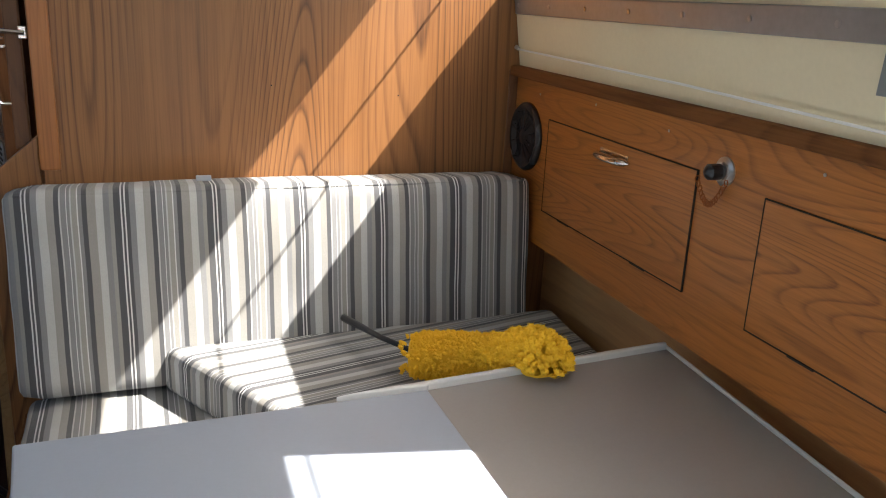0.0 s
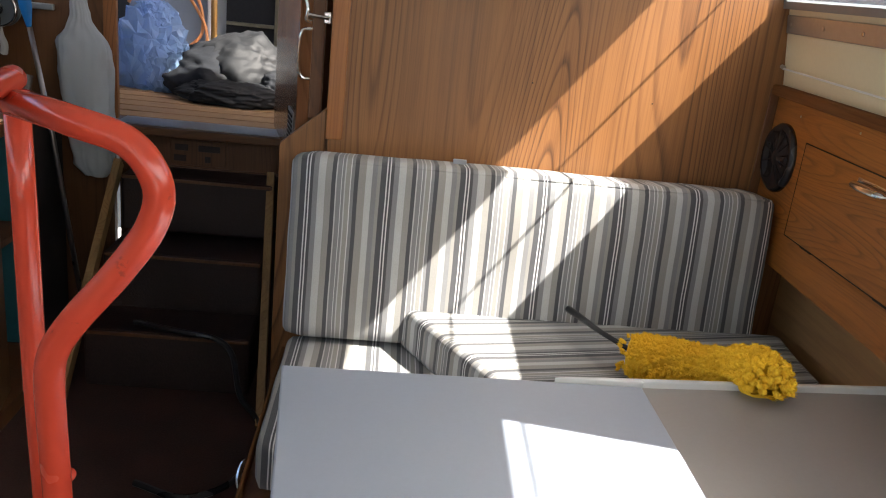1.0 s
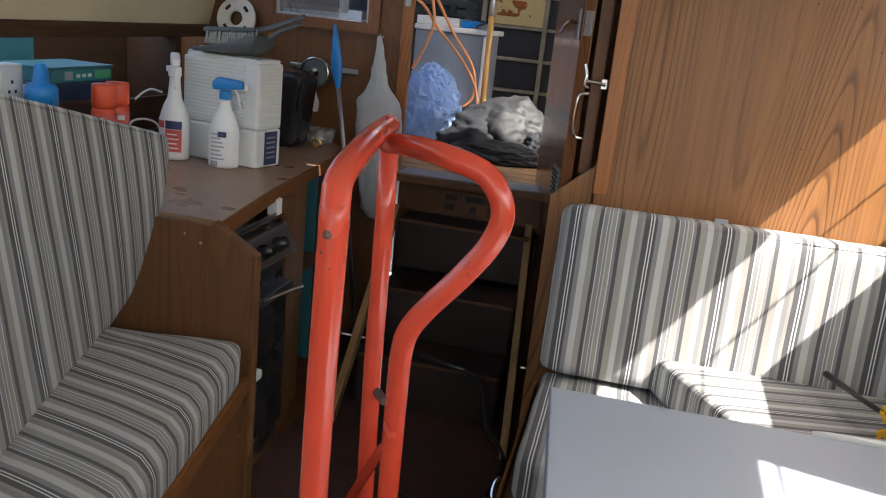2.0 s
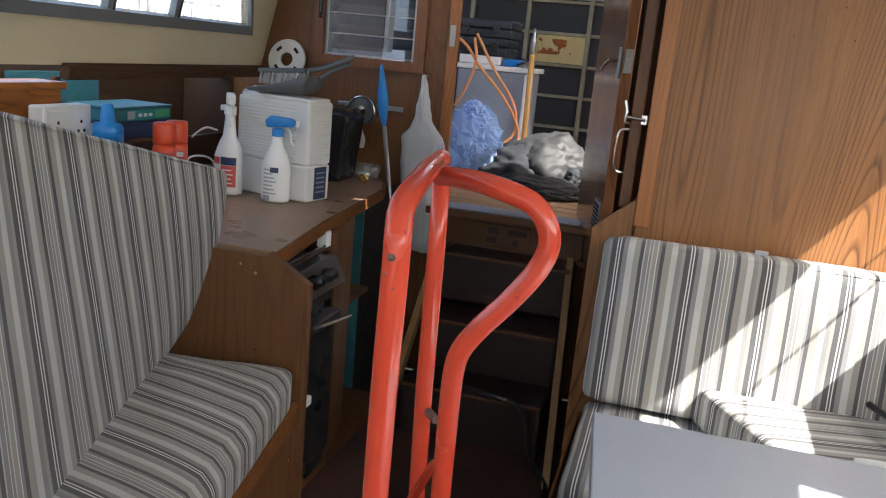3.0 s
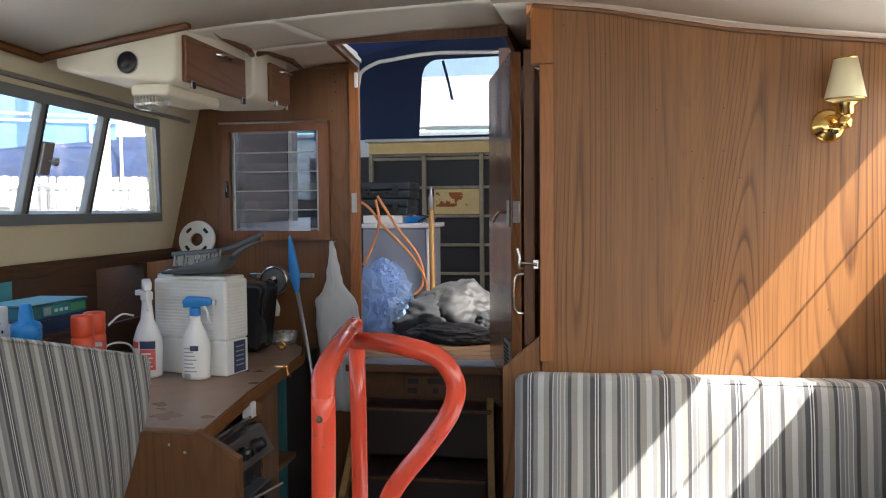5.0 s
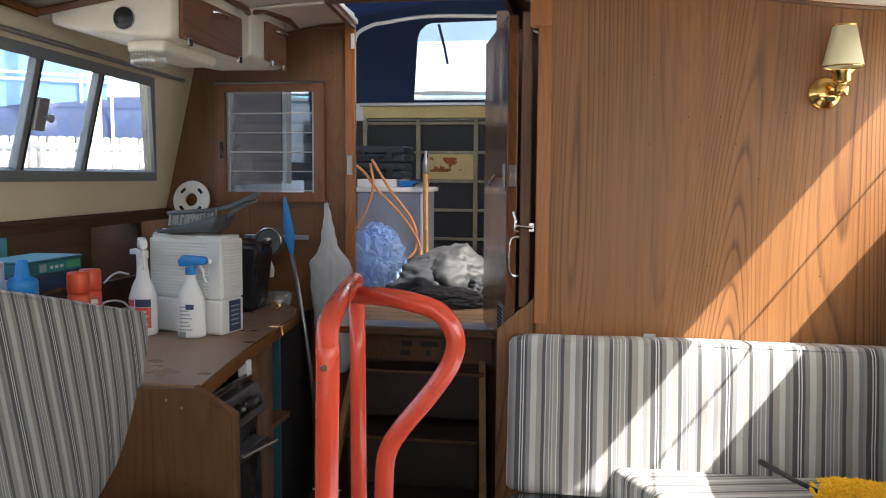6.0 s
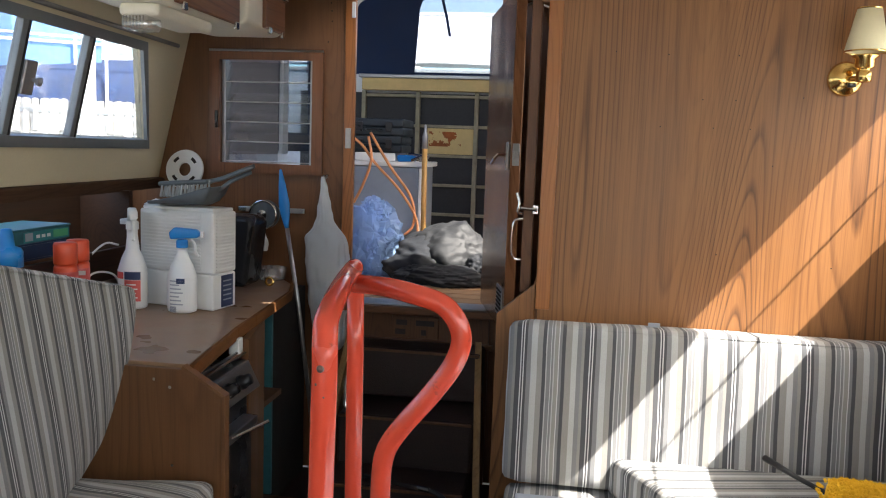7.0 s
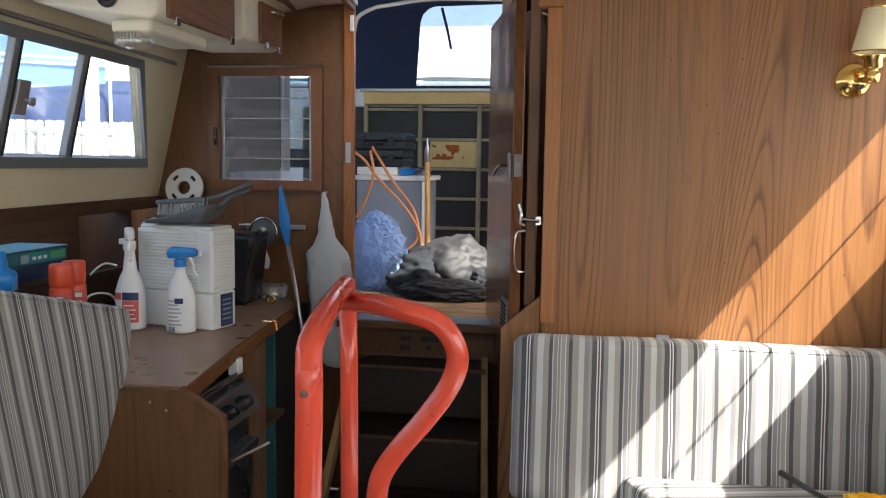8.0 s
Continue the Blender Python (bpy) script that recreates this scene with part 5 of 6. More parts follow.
m = pose(-1.366, 2.59, 1.226, 80, 0, 0) @ Matrix.Scale(1.05, 4)
part("ring", lathe([(0.026, -0.006), (0.076, -0.006), (0.078, 0.0), (0.076, 0.006), (0.026, 0.006), (0.026, -0.006)], m, 40, 1, 1, False), M_WHITE, dc)
for a in (30, 120, 210, 300):
    part("arrow_mark", patch(lambda u, v: m @ Vector(((0.045 + 0.012 * v) * math.cos((a + 28 * u) * D), (0.045 + 0.012 * v) * math.sin((a + 28 * u) * D), 0.0068)), 5, 1), M_DARK, dc)
ledge = thing("spool_bracket", (-1.345, 2.6, 1.14), "small teak ledge below the disc", "bracket")
part("ledge", box((-1.42, 2.56, 1.132), (-1.31, 2.618, 1.145), 0.003), M_DARKWOOD, ledge)
rl = thing("cable_reel", (-1.0, 2.57, 1.05), "small grey reel on a metal wall bracket", "reel")
part("bracket", box((-1.14, 2.60, 1.065), (-0.86, 2.616, 1.085), 0.003), M_STEEL, rl)
part("drum", lathe([(0.058, 0), (0.058, 0.008), (0.05, 0.01), (0.05, 0.026), (0.058, 0.028), (0.058, 0.036), (0.012, 0.037), (0.012, 0.045), (0.0, 0.046)], pose(-1.018, 2.6, 1.058, 90, 0, 0), 32), M_GREY, rl)
part("rim", tube([(-1.018 + 0.055 * math.cos(a), 2.562, 1.058 + 0.055 * math.sin(a)) for a in (k * math.pi / 16 for k in range(32))], 0.005, 8, True), M_CHROME, rl, "bright metal rim")
part("hub", lathe([(0.022, 0), (0.02, 0.006), (0.0, 0.008)], pose(-1.018, 2.555, 1.058, 90, 0, 0), 18), M_CHROME, rl)
part("hose_end", tube(spline([(-1.03, 2.58, 1.0), (-1.015, 2.56, 0.97), (-1.005, 2.56, 0.945), (-1.012, 2.57, 0.915)], 5), 0.012, 8), M_WHITE, rl)
bn = thing("waste_bin", (-1.05, 2.3, 0.812), "tall black plastic bin behind the dehumidifier", "bin")
part("tub", prism([(-1.19, 0.812), (-0.965, 0.812), (-0.935, 1.05), (-0.955, 1.075), (-1.23, 1.075)], "y", 2.25, 2.41, 0.018, None, 3), M_BLACK, bn)
cup = thing("plastic_cup", (-0.92, 2.47, 0.812), "low clear plastic tub on the worktop", "tub")
part("wall", lathe([(0.04, 0), (0.048, 0.003), (0.058, 0.05), (0.06, 0.05), (0.05, 0.002)], pose(-0.94, 2.46, 0.812), 24, 1, 1, False), M_LENS, cup, "", True)
cp = thing("pipe_fitting", (-0.9, 2.33, 0.812), "small brass pipe ring on the worktop", "fitting")
part("ring", tube([(-0.90 + 0.014 * math.cos(a), 2.33, 0.828 + 0.014 * math.sin(a)) for a in (k * math.pi / 10 for k in range(20))], 0.005, 8, True), M_BRASS, cp)
wd = thing("window_duster", (-0.85, 2.4, 0.4), "blue feather-shaped duster on a steel pole", "duster")
part("blade", lathe([(0.003, 0), (0.010, 0.03), (0.020, 0.08), (0.022, 0.12), (0.014, 0.19), (0.005, 0.245), (0.0, 0.25)], pose(-0.875, 2.45, 1.0, 0, -7, 0), 16, 1.0, 0.45), M_BLUE, wd, "bright blue plastic blade", True)
part("pole", tube([(-0.876, 2.45, 1.02), (-0.825, 2.45, 0.713), (-0.715, 2.40, 0.03)], 0.0085, 10), M_STEEL, wd, "", True)
part("foot", box((-0.73, 2.37, 0.002), (-0.66, 2.43, 0.05), 0.006), M_TEAL, wd)
cb = thing("carrier_bag", (-0.72, 2.55, 0.6), "hanging milky white plastic carrier bag", "bag")


def bag_point(u, v):
    a = 2 * math.pi * u
    w = float(np.interp(v, [0, 0.06, 0.3, 0.55, 0.66, 0.70, 0.74, 0.86, 1.0], [0.03, 0.06, 0.071, 0.076, 0.076, 0.05, 0.034, 0.02, 0.007]))
    d = float(np.interp(v, [0, 0.06, 0.3, 0.64, 0.7, 1.0], [0.012, 0.032, 0.036, 0.024, 0.016, 0.006]))
    k = 1 + 0.1 * noise.noise(Vector((3 * math.cos(a), 3 * math.sin(a), 5 * v))) + 0.3 * (0.3 - abs(noise.noise(Vector((7 * math.cos(a), 7 * math.sin(a), 2.5 * v)))))
    return Vector((-0.762 + 1.1 * w * k * math.cos(a) + 0.045 * (1 - v), 2.54 + d * k * math.sin(a), 0.53 + 0.69 * v))


part("bag", soften(patch(bag_point, 64, 48), 0.005, 26.0), M_WHITEBAG, cb, "", True)
part("hook", tube([(-0.766, 2.618, 1.225), (-0.764, 2.555, 1.21), (-0.762, 2.545, 1.226)], 0.004, 8), M_STEEL, cb)

# overhead lockers
def overhead(y0, y1, fy0, fy1, z0, z1, label):
    e = thing("overhead_locker", (-1.05, y0, z0), label, "locker", "overhead lockers")
    sec = [(-1.205, 1.742), (-1.1, 1.722), (-0.87, z0 - 0.008), (-0.848, z0 + 0.006), (-0.848, z1 + 0.045), (-1.0, z1 + 0.03), (-1.205, 1.79)]
    part("body", prism(sec, "y", y0, y1, 0.012, None, 3), M_MOULD, e, "cream moulded body", True)
    f = part("drop_front", box((-0.8475, fy0, z0), (-0.833, fy1, z1), 0.003), M_FRONT, e, "teak drop front")
    yh = (fy0 + fy1) / 2 + 0.03
    part("pull", tube(spline([(-0.833, yh - 0.045, z1 - 0.02), (-0.815, yh - 0.03, z1 - 0.022), (-0.812, yh, z1 - 0.024), (-0.815, yh + 0.03, z1 - 0.022), (-0.833, yh + 0.045, z1 - 0.02)], 4), 0.005, 8), M_CHROME, f)
    for y in (fy0 + 0.03, fy1 - 0.03):
        part("hinge", box((-0.836, y - 0.012, z0 - 0.016), (-0.826, y + 0.012, z0 + 0.006), 0.003), M_CHROME, f)
    return e


oc = overhead(1.44, 1.90, 1.478, 1.88, 1.702, 1.83, "cream moulded overhead locker with a teak drop front")
part("vent", lathe([(0.03, 0), (0.03, 0.006), (0.024, 0.012), (0.018, 0.008), (0.016, 0.016), (0.0, 0.017)], pose(-0.985, 1.44, 1.752, 90, 0, 0), 24), M_BLACK, oc, "round black air vent", True)
part("vent_ring", tube([(-0.985 + 0.029 * math.cos(a), 1.436, 1.752 + 0.029 * math.sin(a)) for a in (k * math.pi / 14 for k in range(28))], 0.0025, 6, True), M_STEEL, oc)
oc2 = overhead(1.985, 2.305, 2.10, 2.285, 1.728, 1.862, "small cream overhead locker by the louvre window")
ol = thing("cabin_light", (-0.95, 1.6, 1.65), "clear ribbed bulkhead light under the locker", "light")
part("base", box((-1.0, 1.47, 1.665), (-0.885, 1.80, 1.7), 0.012, None, 3), M_MOULD, ol)
part("lens", box((-0.99, 1.462, 1.63), (-0.915, 1.55, 1.67), 0.012, None, 3), M_LENS, ol, "clear ribbed lens", True)
for k in range(7):
    part("rib", box((-0.982 + 0.0095 * k, 1.4595, 1.636), (-0.979 + 0.0095 * k, 1.4625, 1.664)), M_LENS, ol)
structure("ceiling_trim", merged(tube([(x, 1.432, ceiling_z(x, 1.43) - 0.008) for x in (-1.24, -1.12, -1.0, -0.9, -0.8)], 0.012, 8), tube([(-0.80, 1.56, 1.868), (-0.835, 1.70, 1.872), (-0.836, 1.92, 1.868), (-0.86, 2.0, 1.87), (-0.836, 2.07, 1.895), (-0.836, 2.32, 1.905), (-0.90, 2.6, 1.93)], 0.011, 8)), M_TRIM_X, "brown trim cord round the overhead lockers", "trim")

# ---------------------------------------------------------------- red sack truck
tr = thing("sack_truck", (-0.036, 0.32, 0), "scuffed red tubular sack truck standing in the gangway", "sack truck")
part("near_rail", tube([(-0.028, 0.17, 0.02), (-0.028, 0.17, 0.6)] + spline([(-0.0275, 0.17, 0.7), (-0.026, 0.167, 0.85), (-0.025, 0.165, 1.0), (-0.023, 0.164, 1.12), (-0.025, 0.17, 1.15), (-0.032, 0.2, 1.169), (-0.057, 0.34, 1.177), (-0.08, 0.46, 1.174), (-0.09, 0.52, 1.173)], 6), 0.0128, 16), M_RED, tr, "", True)
part("rear_rail", tube([(-0.074, 0.52, 0.02), (-0.0795, 0.52, 0.6), (-0.085, 0.52, 0.85), (-0.086, 0.52, 1.05), (-0.088, 0.52, 1.162)], 0.0122, 16), M_RED, tr, "", True)
part("loop_handle", tube([(-0.026, 0.44, 0.02), (-0.021, 0.42, 0.6)] + spline([(-0.016, 0.395, 0.80), (-0.013, 0.382, 0.90), (-0.01, 0.375, 0.945), (-0.003, 0.372, 0.972), (0.016, 0.37, 1.002), (0.051, 0.37, 1.046), (0.078, 0.37, 1.088), (0.084, 0.37, 1.123), (0.063, 0.37, 1.155), (0.018, 0.375, 1.168), (-0.028, 0.42, 1.166), (-0.084, 0.5, 1.154)], 6), 0.0128, 16), M_RED, tr, "", True)
part("cross_brace", tube([(-0.098, 0.505, 0.655), (-0.05, 0.475, 0.76), (-0.023, 0.44, 0.80)], 0.007, 12), M_RED, tr, "", True)
part("foot_bar", tube([(-0.028, 0.17, 0.02), (-0.074, 0.52, 0.02), (-0.026, 0.44, 0.02)], 0.0125, 12), M_RED, tr)
for p, r in (((-0.0238, 0.1518, 1.128), 0.0045), ((-0.0275, 0.1528, 1.112), 0.0024), ((-0.0205, 0.1522, 1.10), 0.002)):
    part("scuff", lathe([(r, -r * 0.3), (r * 0.8, r * 0.25), (0, r * 0.5)], pose(*p, 90, 0, 0), 10), M_SCUFF, tr, "bare dark scuff mark")
part("weld", lathe([(0.0135, -0.006), (0.0148, 0), (0.0135, 0.006)], pose(-0.088, 0.515, 1.15), 16), M_RED, tr)
part("bolt", tube([(-0.074, 0.512, 0.82), (-0.056, 0.49, 0.82)], 0.006, 8), M_SCUFF, tr)

# ---------------------------------------------------------------- cockpit beyond the opening
structure("cockpit_floor", box((-1.9, 2.66, 0.68), (1.7, 5.1, 0.705)), M_DECK, "worn teak cockpit deck", "floor")
deckp = bpy.data.objects["cockpit_floor"]
for k in range(12):
    y = 2.70 + 0.11 * k
    part("plank", box((-1.0, y, 0.7055), (0.3, y + 0.098, 0.722), 0.003), M_DECK, deckp)
structure("cockpit_side", merged(box((-1.93, 2.66, -0.5), (-1.88, 5.1, 1.35)), box((1.66, 2.66, -0.5), (1.71, 5.1, 1.3)), box((-1.93, 5.06, -0.5), (1.71, 5.1, 1.85))), M_GEL, "white cockpit coaming", "wall")
structure("hull", merged(box((-1.7, -2.35, -1.0), (-1.66, 2.66, 0.9)), box((1.3, -2.35, -1.0), (1.34, 2.66, 1.1)), box((-1.7, -2.35, -1.05), (1.7, 5.1, -0.6))), M_GEL, "white hull sides", "hull")
gr = thing("locker_rack", (-0.6, 5.0, 0.72), "weathered open grid frame backed with black lining", "rack")
part("backing", box((-1.7, 5.02, 0.72), (1.5, 5.05, 1.72)), M_GRIDPANEL, gr)
part("top_board", box((-1.25, 4.97, 1.735), (1.5, 5.04, 1.815), 0.004), M_YPANEL, gr, "yellowed top board")
part("top_edge", box((-1.27, 4.95, 1.816), (1.5, 5.05, 1.84), 0.004), M_ALU, gr)
for x in (-1.237, -0.858, -0.456, -0.06, 0.34):
    part("upright", box((x - 0.014, 4.975, 0.72), (x + 0.014, 5.018, 1.73), 0.003), M_GRIDWOOD, gr)
for z in (1.70, 1.50, 1.30, 1.10, 0.9):
    part("rail", box((-1.25, 4.985, z - 0.01), (1.4, 5.019, z + 0.01), 0.003), M_GRIDWOOD, gr)
yp = part("panel_board", box((-0.79, 4.99, 1.313), (-0.472, 5.017, 1.487), 0.003), M_YPANEL, gr, "yellow board with rust stains")
bm = patch(lambda u, v: Vector((-0.775 + 0.22 * u, 4.988, 1.365 + 0.10 * v)), 44, 20)
bmesh.ops.delete(bm, geom=[f for f in bm.faces if noise.fractal(f.calc_center_median() * 17, 0.7, 2.2, 4) < -0.1 + 2.2 * abs((f.calc_center_median().x + 0.68) / 0.22) ** 3], context="FACES")
part("rust_stain", bm, M_RUST, yp)

# canopy
cv = thing("cockpit_canopy", (-0.3, 4.0, 1.85), "navy canvas cockpit canopy with a clear window", "canopy")
part("aft_curtain", slab_with_hole([(-1.66, 1.84), (1.4, 1.84), (1.0, 2.62), (-1.6, 2.5)], [(-0.892, 1.86), (0.35, 1.86), (0.30, 2.40), (-0.862, 2.38)], "y", 5.0, 5.006), M_NAVY, cv)
part("corner_gusset", prism([(-0.864, 2.383), (-0.76, 2.386), (-0.81, 2.368), (-0.85, 2.33), (-0.871, 2.27)], "y", 4.999, 5.007), M_NAVY, cv)
vp = part("window_pane", prism([(-0.892, 1.86), (0.35, 1.86), (0.30, 2.40), (-0.862, 2.38)], "y", 5.001, 5.004), M_VINYLPANE, cv, "clear vinyl window")
vp.visible_shadow = False
part("zip_flap", tube([(-0.72, 4.99, 2.37), (-0.68, 4.985, 2.22), (-0.655, 4.985, 2.1)], 0.012, 6, False, True, 0.3), M_NAVY, cv)
roof = patch(lambda u, v: Vector((-1.61 + 2.16 * u, 1.75 + 3.27 * v, 2.36 + 0.28 * math.sin(math.pi * min(1, 0.12 + 0.75 * u)) - 0.12 * v)), 16, 10)
bmesh.ops.solidify(roof, geom=roof.faces[:], thickness=0.006)
part("roof", roof, M_NAVY, cv, "", True)
part("side_curtain", slab_with_hole(quad(2.75, 5.02, 1.3, 2.42), quad(4.46, 4.9, 1.42, 2.2), "x", -1.612, -1.606), M_NAVY, cv)
sp = part("window_pane", box((-1.611, 4.46, 1.42), (-1.607, 4.9, 2.2)), M_VINYLPANE, cv, "clear vinyl side window")
sp.visible_shadow = False
# unseen starboard curtains, added with a gap that lets sun onto the jacket
for v0, v1 in ((0.0, 0.255), (0.44, 1.0)):
    part("side_curtain", patch(lambda u, v: Vector((0.55 + 1.12 * u, 1.75 + 3.27 * (v0 + (v1 - v0) * v), 2.46 - 1.2 * u)), 6, 6), M_NAVY, cv)
part("side_curtain", patch(lambda u, v: Vector((0.55 + 1.12 * (0.62 + 0.38 * u), 1.75 + 3.27 * (0.255 + 0.185 * v), 2.46 - 1.2 * (0.62 + 0.38 * u))), 4, 4), M_NAVY, cv)
bow = [(-1.172, 4.4, 1.8), (-1.166, 4.4, 2.05), (-1.158, 4.4, 2.14), (-1.132, 4.4, 2.217), (-1.036, 4.4, 2.266), (-0.964, 4.4, 2.278), (-0.694, 4.4, 2.31), (-0.289, 4.4, 2.303), (0.5, 4.4, 2.27)]
part("bow_tube", tube(spline(bow, 6), 0.012, 8), M_GEL, cv, "white painted canopy bow", True)

part("side_lining", box((-1.604, 2.8, 1.28), (-1.598, 4.30, 2.38), 0.002), M_MAUVE, cv, "grey-mauve inner lining")
part("side_post", box((-1.603, 4.32, 1.28), (-1.575, 4.42, 2.38), 0.006), M_GEL, cv, "white upright post")

# things in the cockpit
fr = thing("fridge", (-0.74, 3.9, 0.722), "small grey-blue fridge with a pale edge", "fridge")
part("cabinet", box((-0.95, 3.70, 0.722), (-0.598, 4.15, 1.245), 0.008), M_FRIDGE, fr)
part("door_edge", box((-0.597, 3.695, 0.74), (-0.577, 3.74, 1.24), 0.005), M_WHITE, fr)
part("worktop", box((-0.955, 3.69, 1.246), (-0.575, 4.16, 1.272), 0.005), M_WHITE, fr)
for k in range(2):
    tc = thing("tool_case", (-0.81, 3.9, 1.317 + 0.091 * k), "closed black plastic tool case in a stack", "tool case", "stack of tool cases")
    z = 1.317 + 0.091 * k
    part("lower_shell", box((-0.99, 3.72, z), (-0.70 + 0.01 * k, 4.0, z + 0.044), 0.01, None, 3), M_CASE, tc)
    part("upper_shell", box((-0.99, 3.72, z + 0.046), (-0.70 + 0.01 * k, 4.0, z + 0.089), 0.01, None, 3), M_CASE, tc)
    for x in (-0.93, -0.77):
        part("catch", box((x - 0.018, 3.708, z + 0.02), (x + 0.018, 3.719, z + 0.07), 0.003), M_BLACK, tc)
    part("grip", tube([(-0.89, 3.715, z + 0.03), (-0.885, 3.695, z + 0.03), (-0.815, 3.695, z + 0.03), (-0.81, 3.715, z + 0.03)], 0.006, 8), M_BLACK, tc)
cbx = thing("cardboard_box", (-0.84, 3.8, 1.273), "flat white carton on the fridge", "box")
part("carton", box((-0.95, 3.71, 1.274), (-0.73, 4.0, 1.315), 0.003), M_WHITE, cbx)
ml = thing("multi_socket", (-0.63, 3.75, 1.273), "blue and steel clutter of small tools on the fridge", "tools")
part("pouch", soften(box((-0.72, 3.71, 1.274), (-0.63, 3.82, 1.31), 0.01), 0.006, 20), M_BLUE, ml)
part("clamp", merged(tube([(-0.64, 3.70, 1.28), (-0.56, 3.70, 1.315)], 0.008, 6), tube([(-0.66, 3.72, 1.315), (-0.55, 3.72, 1.30)], 0.008, 6), box((-0.6, 3.7, 1.274), (-0.56, 3.76, 1.31), 0.004)), M_STEEL, ml)
pol = thing("wooden_pole", (-0.53, 3.66, 0.722), "upright wooden boat pole beside the fridge", "pole")
part("shaft", tube([(-0.556, 3.66, 0.722), (-0.562, 3.66, 1.36)], 0.014, 12), M_POLE, pol, "", True)
part("ferrule", lathe([(0.016, 0), (0.016, 0.06), (0.008, 0.09), (0.006, 0.12), (0, 0.125)], pose(-0.562, 3.66, 1.345), 12), M_ALU, pol, "", True)
ec = thing("extension_cable", (-0.75, 3.5, 0.9), "orange extension cable looped over the fridge", "cable")
loops = [(-1.0, 3.66, 1.42), (-0.9, 3.64, 1.36), (-0.82, 3.64, 1.26), (-0.68, 3.63, 1.12), (-0.585, 3.6, 0.98), (-0.58, 3.56, 0.87), (-0.65, 3.52, 0.85), (-0.76, 3.48, 0.9)]
part("cord", tube(spline(loops, 7), 0.0075, 8), M_ORANGE, ec, "", True)
part("cord", tube(spline([(-0.86, 3.64, 1.40), (-0.84, 3.63, 1.28), (-0.88, 3.63, 1.15), (-0.93, 3.63, 1.05)], 7), 0.0075, 8), M_ORANGE, ec, "", True)
part("cord", tube(spline([(-0.85, 3.64, 1.42), (-0.74, 3.63, 1.25), (-0.62, 3.62, 1.09), (-0.6, 3.6, 0.95), (-0.66, 3.55, 0.87), (-0.6, 3.5, 0.84)], 7), 0.0075, 8), M_ORANGE, ec, "", True)


def heap(name, cx, cy, z0, rx, ry, h, amp, sc, mat, parent, seed, crumple=0.5, facet=0.0):
    shake = random.Random(int(seed * 10))
    bm = bmesh.new()
    bmesh.ops.create_icosphere(bm, subdivisions=4 if facet else 5, radius=1)
    for v in bm.verts:
        d = (v.co + facet * Vector((shake.gauss(0, 1), shake.gauss(0, 1), shake.gauss(0, 1)))).copy()
        k = 1 + amp * (noise.noise(d * sc + Vector((seed, 0, 0))) + crumple * (0.35 - abs(noise.noise(d * sc * 2.1 + Vector((0, seed, 0))))) * 1.6 + 0.9 * crumple * (0.3 - abs(noise.noise(d * sc * 4.6 + Vector((0, 0, seed))))))
        v.co = Vector((cx + rx * d.x * k, cy + ry * d.y * k, z0 + max(0.0, h * (d.z * k * 0.62 + 0.38))))
    return part(name, bm, mat, parent, "", not facet)


bb = thing("blue_plastic_bag", (-0.76, 3.45, 0.722), "crumpled blue plastic bag beside the fridge", "bag")
heap("film", -0.77, 3.40, 0.722, 0.155, 0.11, 0.33, 0.3, 1.5, M_BLUEBAG, bb, 3.0, 0.6, 0.045)
heap("loose_fold", -0.66, 3.32, 0.722, 0.10, 0.08, 0.2, 0.3, 1.6, M_BLUEBAG, bb, 7.0, 0.6, 0.045)
heap("knot", -0.76, 3.37, 0.98, 0.07, 0.05, 0.11, 0.35, 1.6, M_BLUEBAG, bb, 4.0, 0.6, 0.045)
heap("contents", -0.80, 3.42, 0.723, 0.12, 0.08, 0.22, 0.3, 2.0, M_BLUECANVAS, bb, 9.0)
jk = thing("jacket", (-0.42, 3.35, 0.722), "folded charcoal waterproof jacket, sunlight painted on its top fold", "jacket")
heap("folds", -0.47, 3.4, 0.7222, 0.26, 0.24, 0.21, 0.2, 1.4, M_JACKET, jk, 1.0, 0.35)
heap("sleeve", -0.37, 3.14, 0.7222, 0.2, 0.1, 0.09, 0.22, 1.8, M_JACKET, jk, 5.0, 0.8)
heap("sleeve", -0.19, 3.24, 0.7222, 0.09, 0.12, 0.13, 0.22, 1.8, M_JACKET, jk, 2.0, 0.8)
# top fold in the paler copy: the sun patch is put into its colour
heap("sunlit_fold", -0.37, 3.37, 0.7222, 0.2, 0.19, 0.26, 0.22, 1.5, M_JACKETSUNLIT, jk, 11.0, 0.45)
for p in ((-0.36, 3.175, 0.87), (-0.24, 3.2, 0.83), (-0.29, 3.36, 0.95)):
    part("press_stud", lathe([(0.006, 0), (0.005, 0.003), (0, 0.004)], pose(*p, 60, 0, 0), 10), M_STEEL, jk)

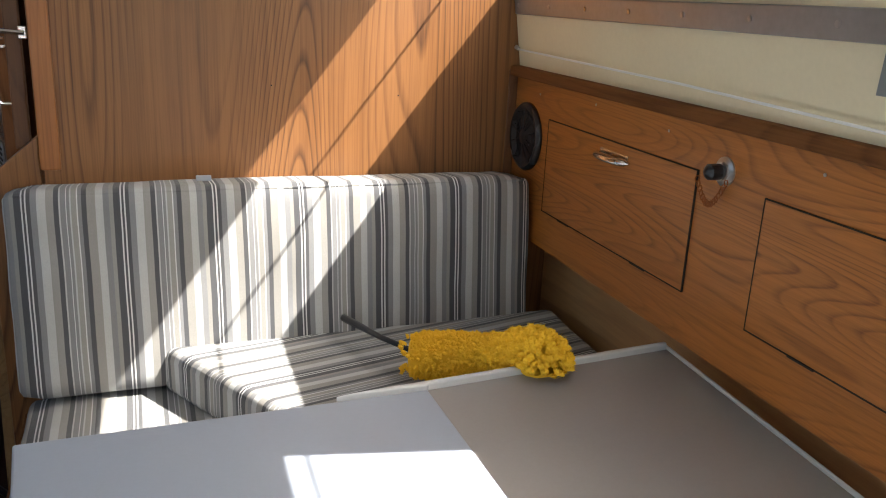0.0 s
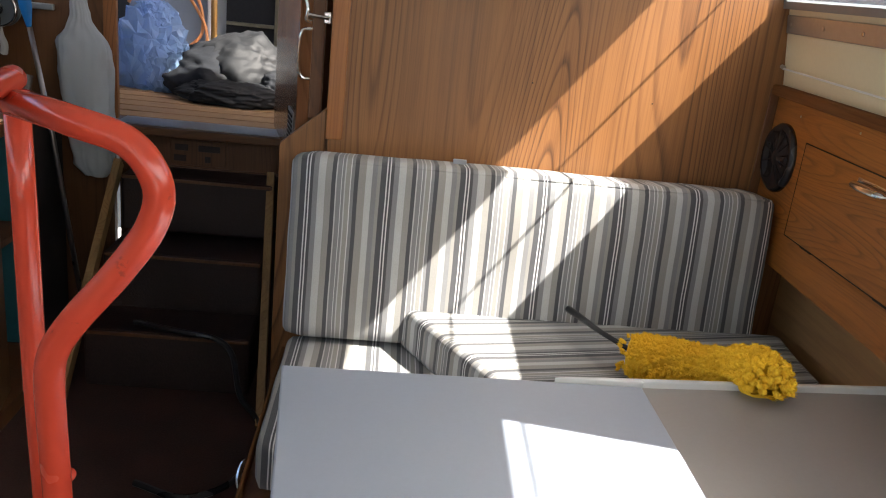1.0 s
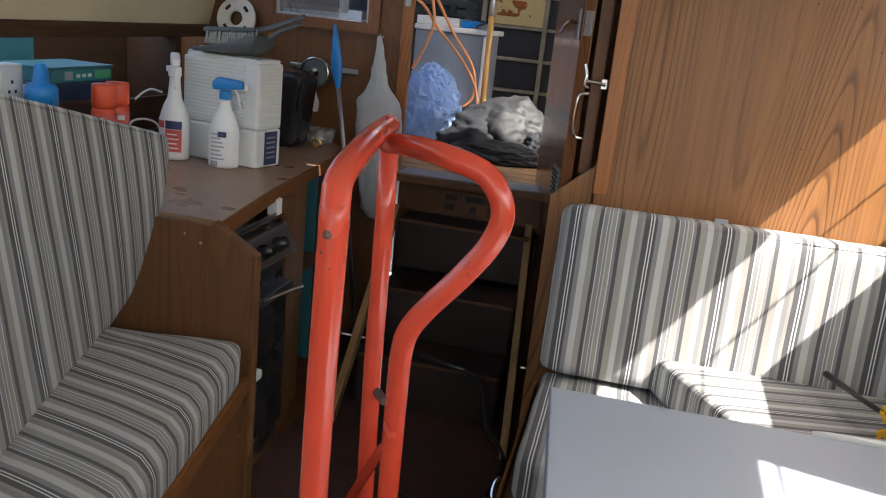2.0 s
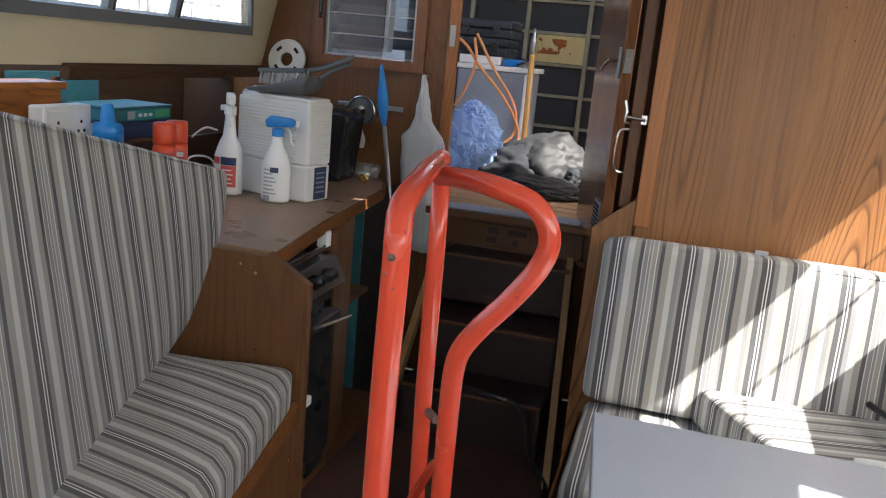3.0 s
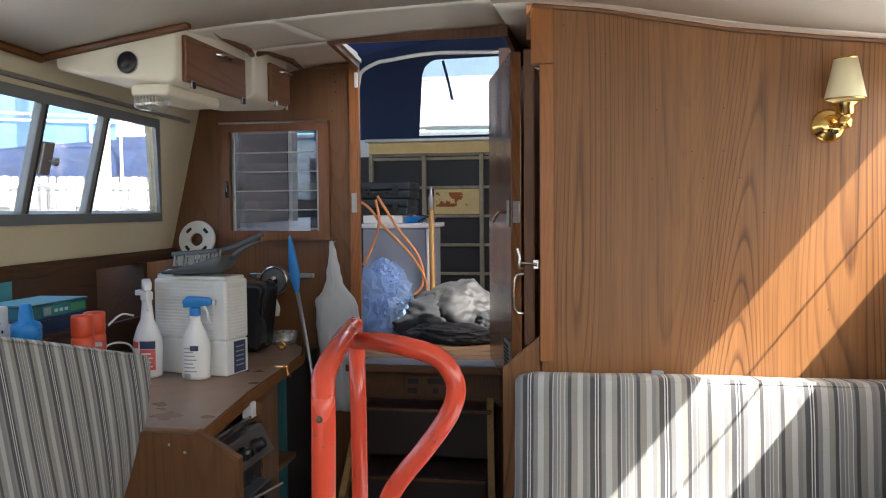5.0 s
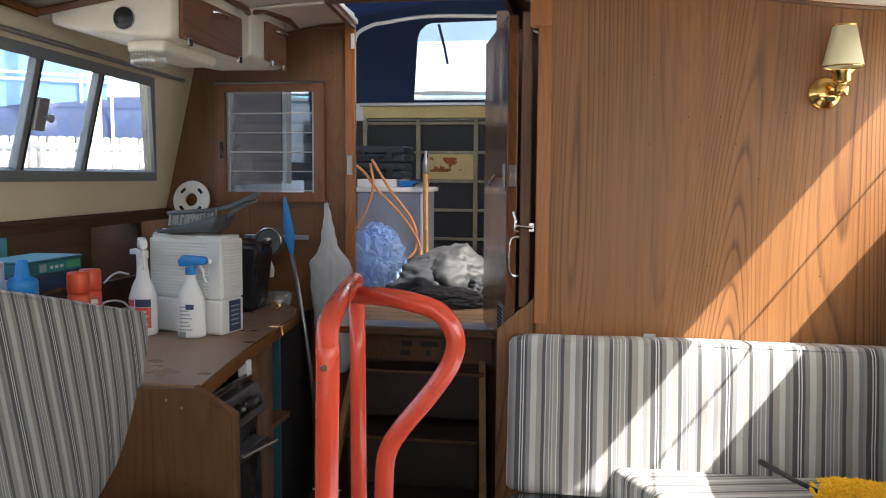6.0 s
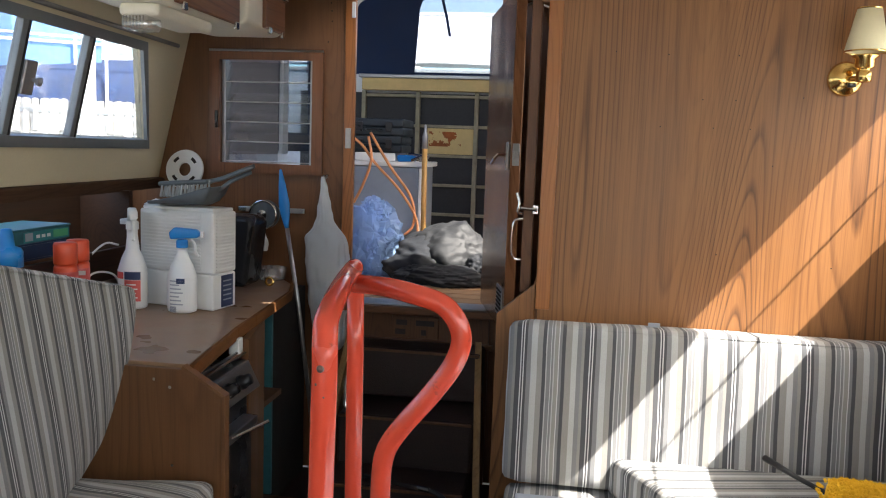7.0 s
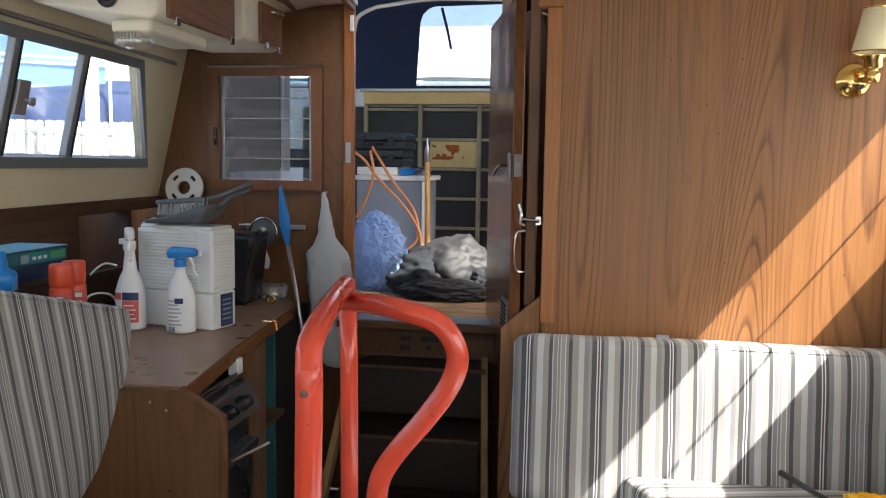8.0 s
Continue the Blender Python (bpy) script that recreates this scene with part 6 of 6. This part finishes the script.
# ---------------------------------------------------------------- boats outside
def moored_boat(x, y, rz, length, beam, z0, free, cover, skirt, label, paint=None):
    e = thing("moored_boat", (x, y, -1.7), label, "boat", "boats ashore")
    m = pose(x, y, 0, 0, 0, rz)

    def side(u, v):
        yy = (u - 0.5) * length
        w = beam / 2 * (1 - max(0, 2 * u - 1.25) ** 2 * 1.6)
        a = math.pi * v
        return m @ Vector((w * math.cos(a) * (1 if abs(math.cos(a)) > 0.2 else 1), yy, z0 - 1.9 * math.sin(a) ** 0.5 * 0.8))

    part("hull", patch(side, 24, 16), M_GEL, e, "white hull", True)
    part("topsides", box((-beam / 2, -length / 2, z0 - 0.05), (beam / 2, length / 2, z0 + free), 0.08, m), paint or M_GEL, e)
    part("rubbing_strake", box((-beam / 2 - 0.03, -length / 2, z0 + free - 0.1), (beam / 2 + 0.03, length / 2, z0 + free - 0.03), 0.02, m), M_FRAME, e)
    top = patch(lambda u, v: m @ Vector((beam * 0.47 * math.cos(math.pi * v), (u - 0.5) * length * 0.86, z0 + free + 0.05 + cover[1] * math.sin(math.pi * v) ** 0.6 * (0.75 + 0.25 * math.sin(math.pi * u)) + 0.03 * noise.noise(Vector((u * 9, v * 9, x))))), 20, 14)
    part("cover", top, cover[0], e, "", True)
    if skirt:
        for k in range(56):
            yy = -length * 0.42 + k * length * 0.84 / 55
            part("skirt_fold", tube([m @ Vector((beam * 0.475, yy, z0 + free + 0.06)), m @ Vector((beam * 0.53, yy, z0 + free - 0.33 - 0.04 * math.sin(k * 2.3)))], 0.05 + 0.012 * math.sin(k * 1.7), 6), M_SKIRT, e)
    for yy in (-length * 0.4, -length * 0.15, length * 0.12, length * 0.38):
        part("stanchion", tube([m @ Vector((beam * 0.49, yy, z0 + free - 0.05)), m @ Vector((beam * 0.49, yy, z0 + free + 0.75))], 0.018, 8), M_GEL, e)
    part("guard_rail", tube([m @ Vector((beam * 0.49, -length * 0.45, z0 + free + 0.72)), m @ Vector((beam * 0.49, length * 0.45, z0 + free + 0.72))], 0.016, 8), M_GEL, e)
    part("cradle", box((-0.5, -length * 0.3, -1.7), (0.5, length * 0.3, z0 - 1.1), 0.02, m), M_FRAME, e)
    return e


moored_boat(-5.0, 10.0, -60, 6.5, 2.4, 1.0, 0.7, (M_NAVY, 0.62), True, "white motor boat under a navy cover, ashore")
moored_boat(-8.3, 8.2, -52, 6.0, 2.6, 1.1, 0.7, (M_BLUECANVAS, 2.6), False, "white boat under a tall blue tarpaulin, ashore")
moored_boat(-1.6, 12.5, -88, 8.0, 2.8, 1.75, 0.75, (M_GEL, 0.9), False, "white and pale blue cabin cruiser beyond the cockpit", M_SKYBLUE)
moored_boat(-13.0, 21.0, -60, 9.0, 3.2, 1.2, 0.9, (M_GEL, 1.5), False, "far white boat with a pale cover, ashore")
mast = thing("mast", (-4.8, 7.4, -1.7), "tall pale aluminium mast standing ashore", "mast")
part("spar", tube([(-4.8, 7.4, -1.7), (-4.8, 7.4, 9.0)], 0.07, 12), M_GEL, mast)
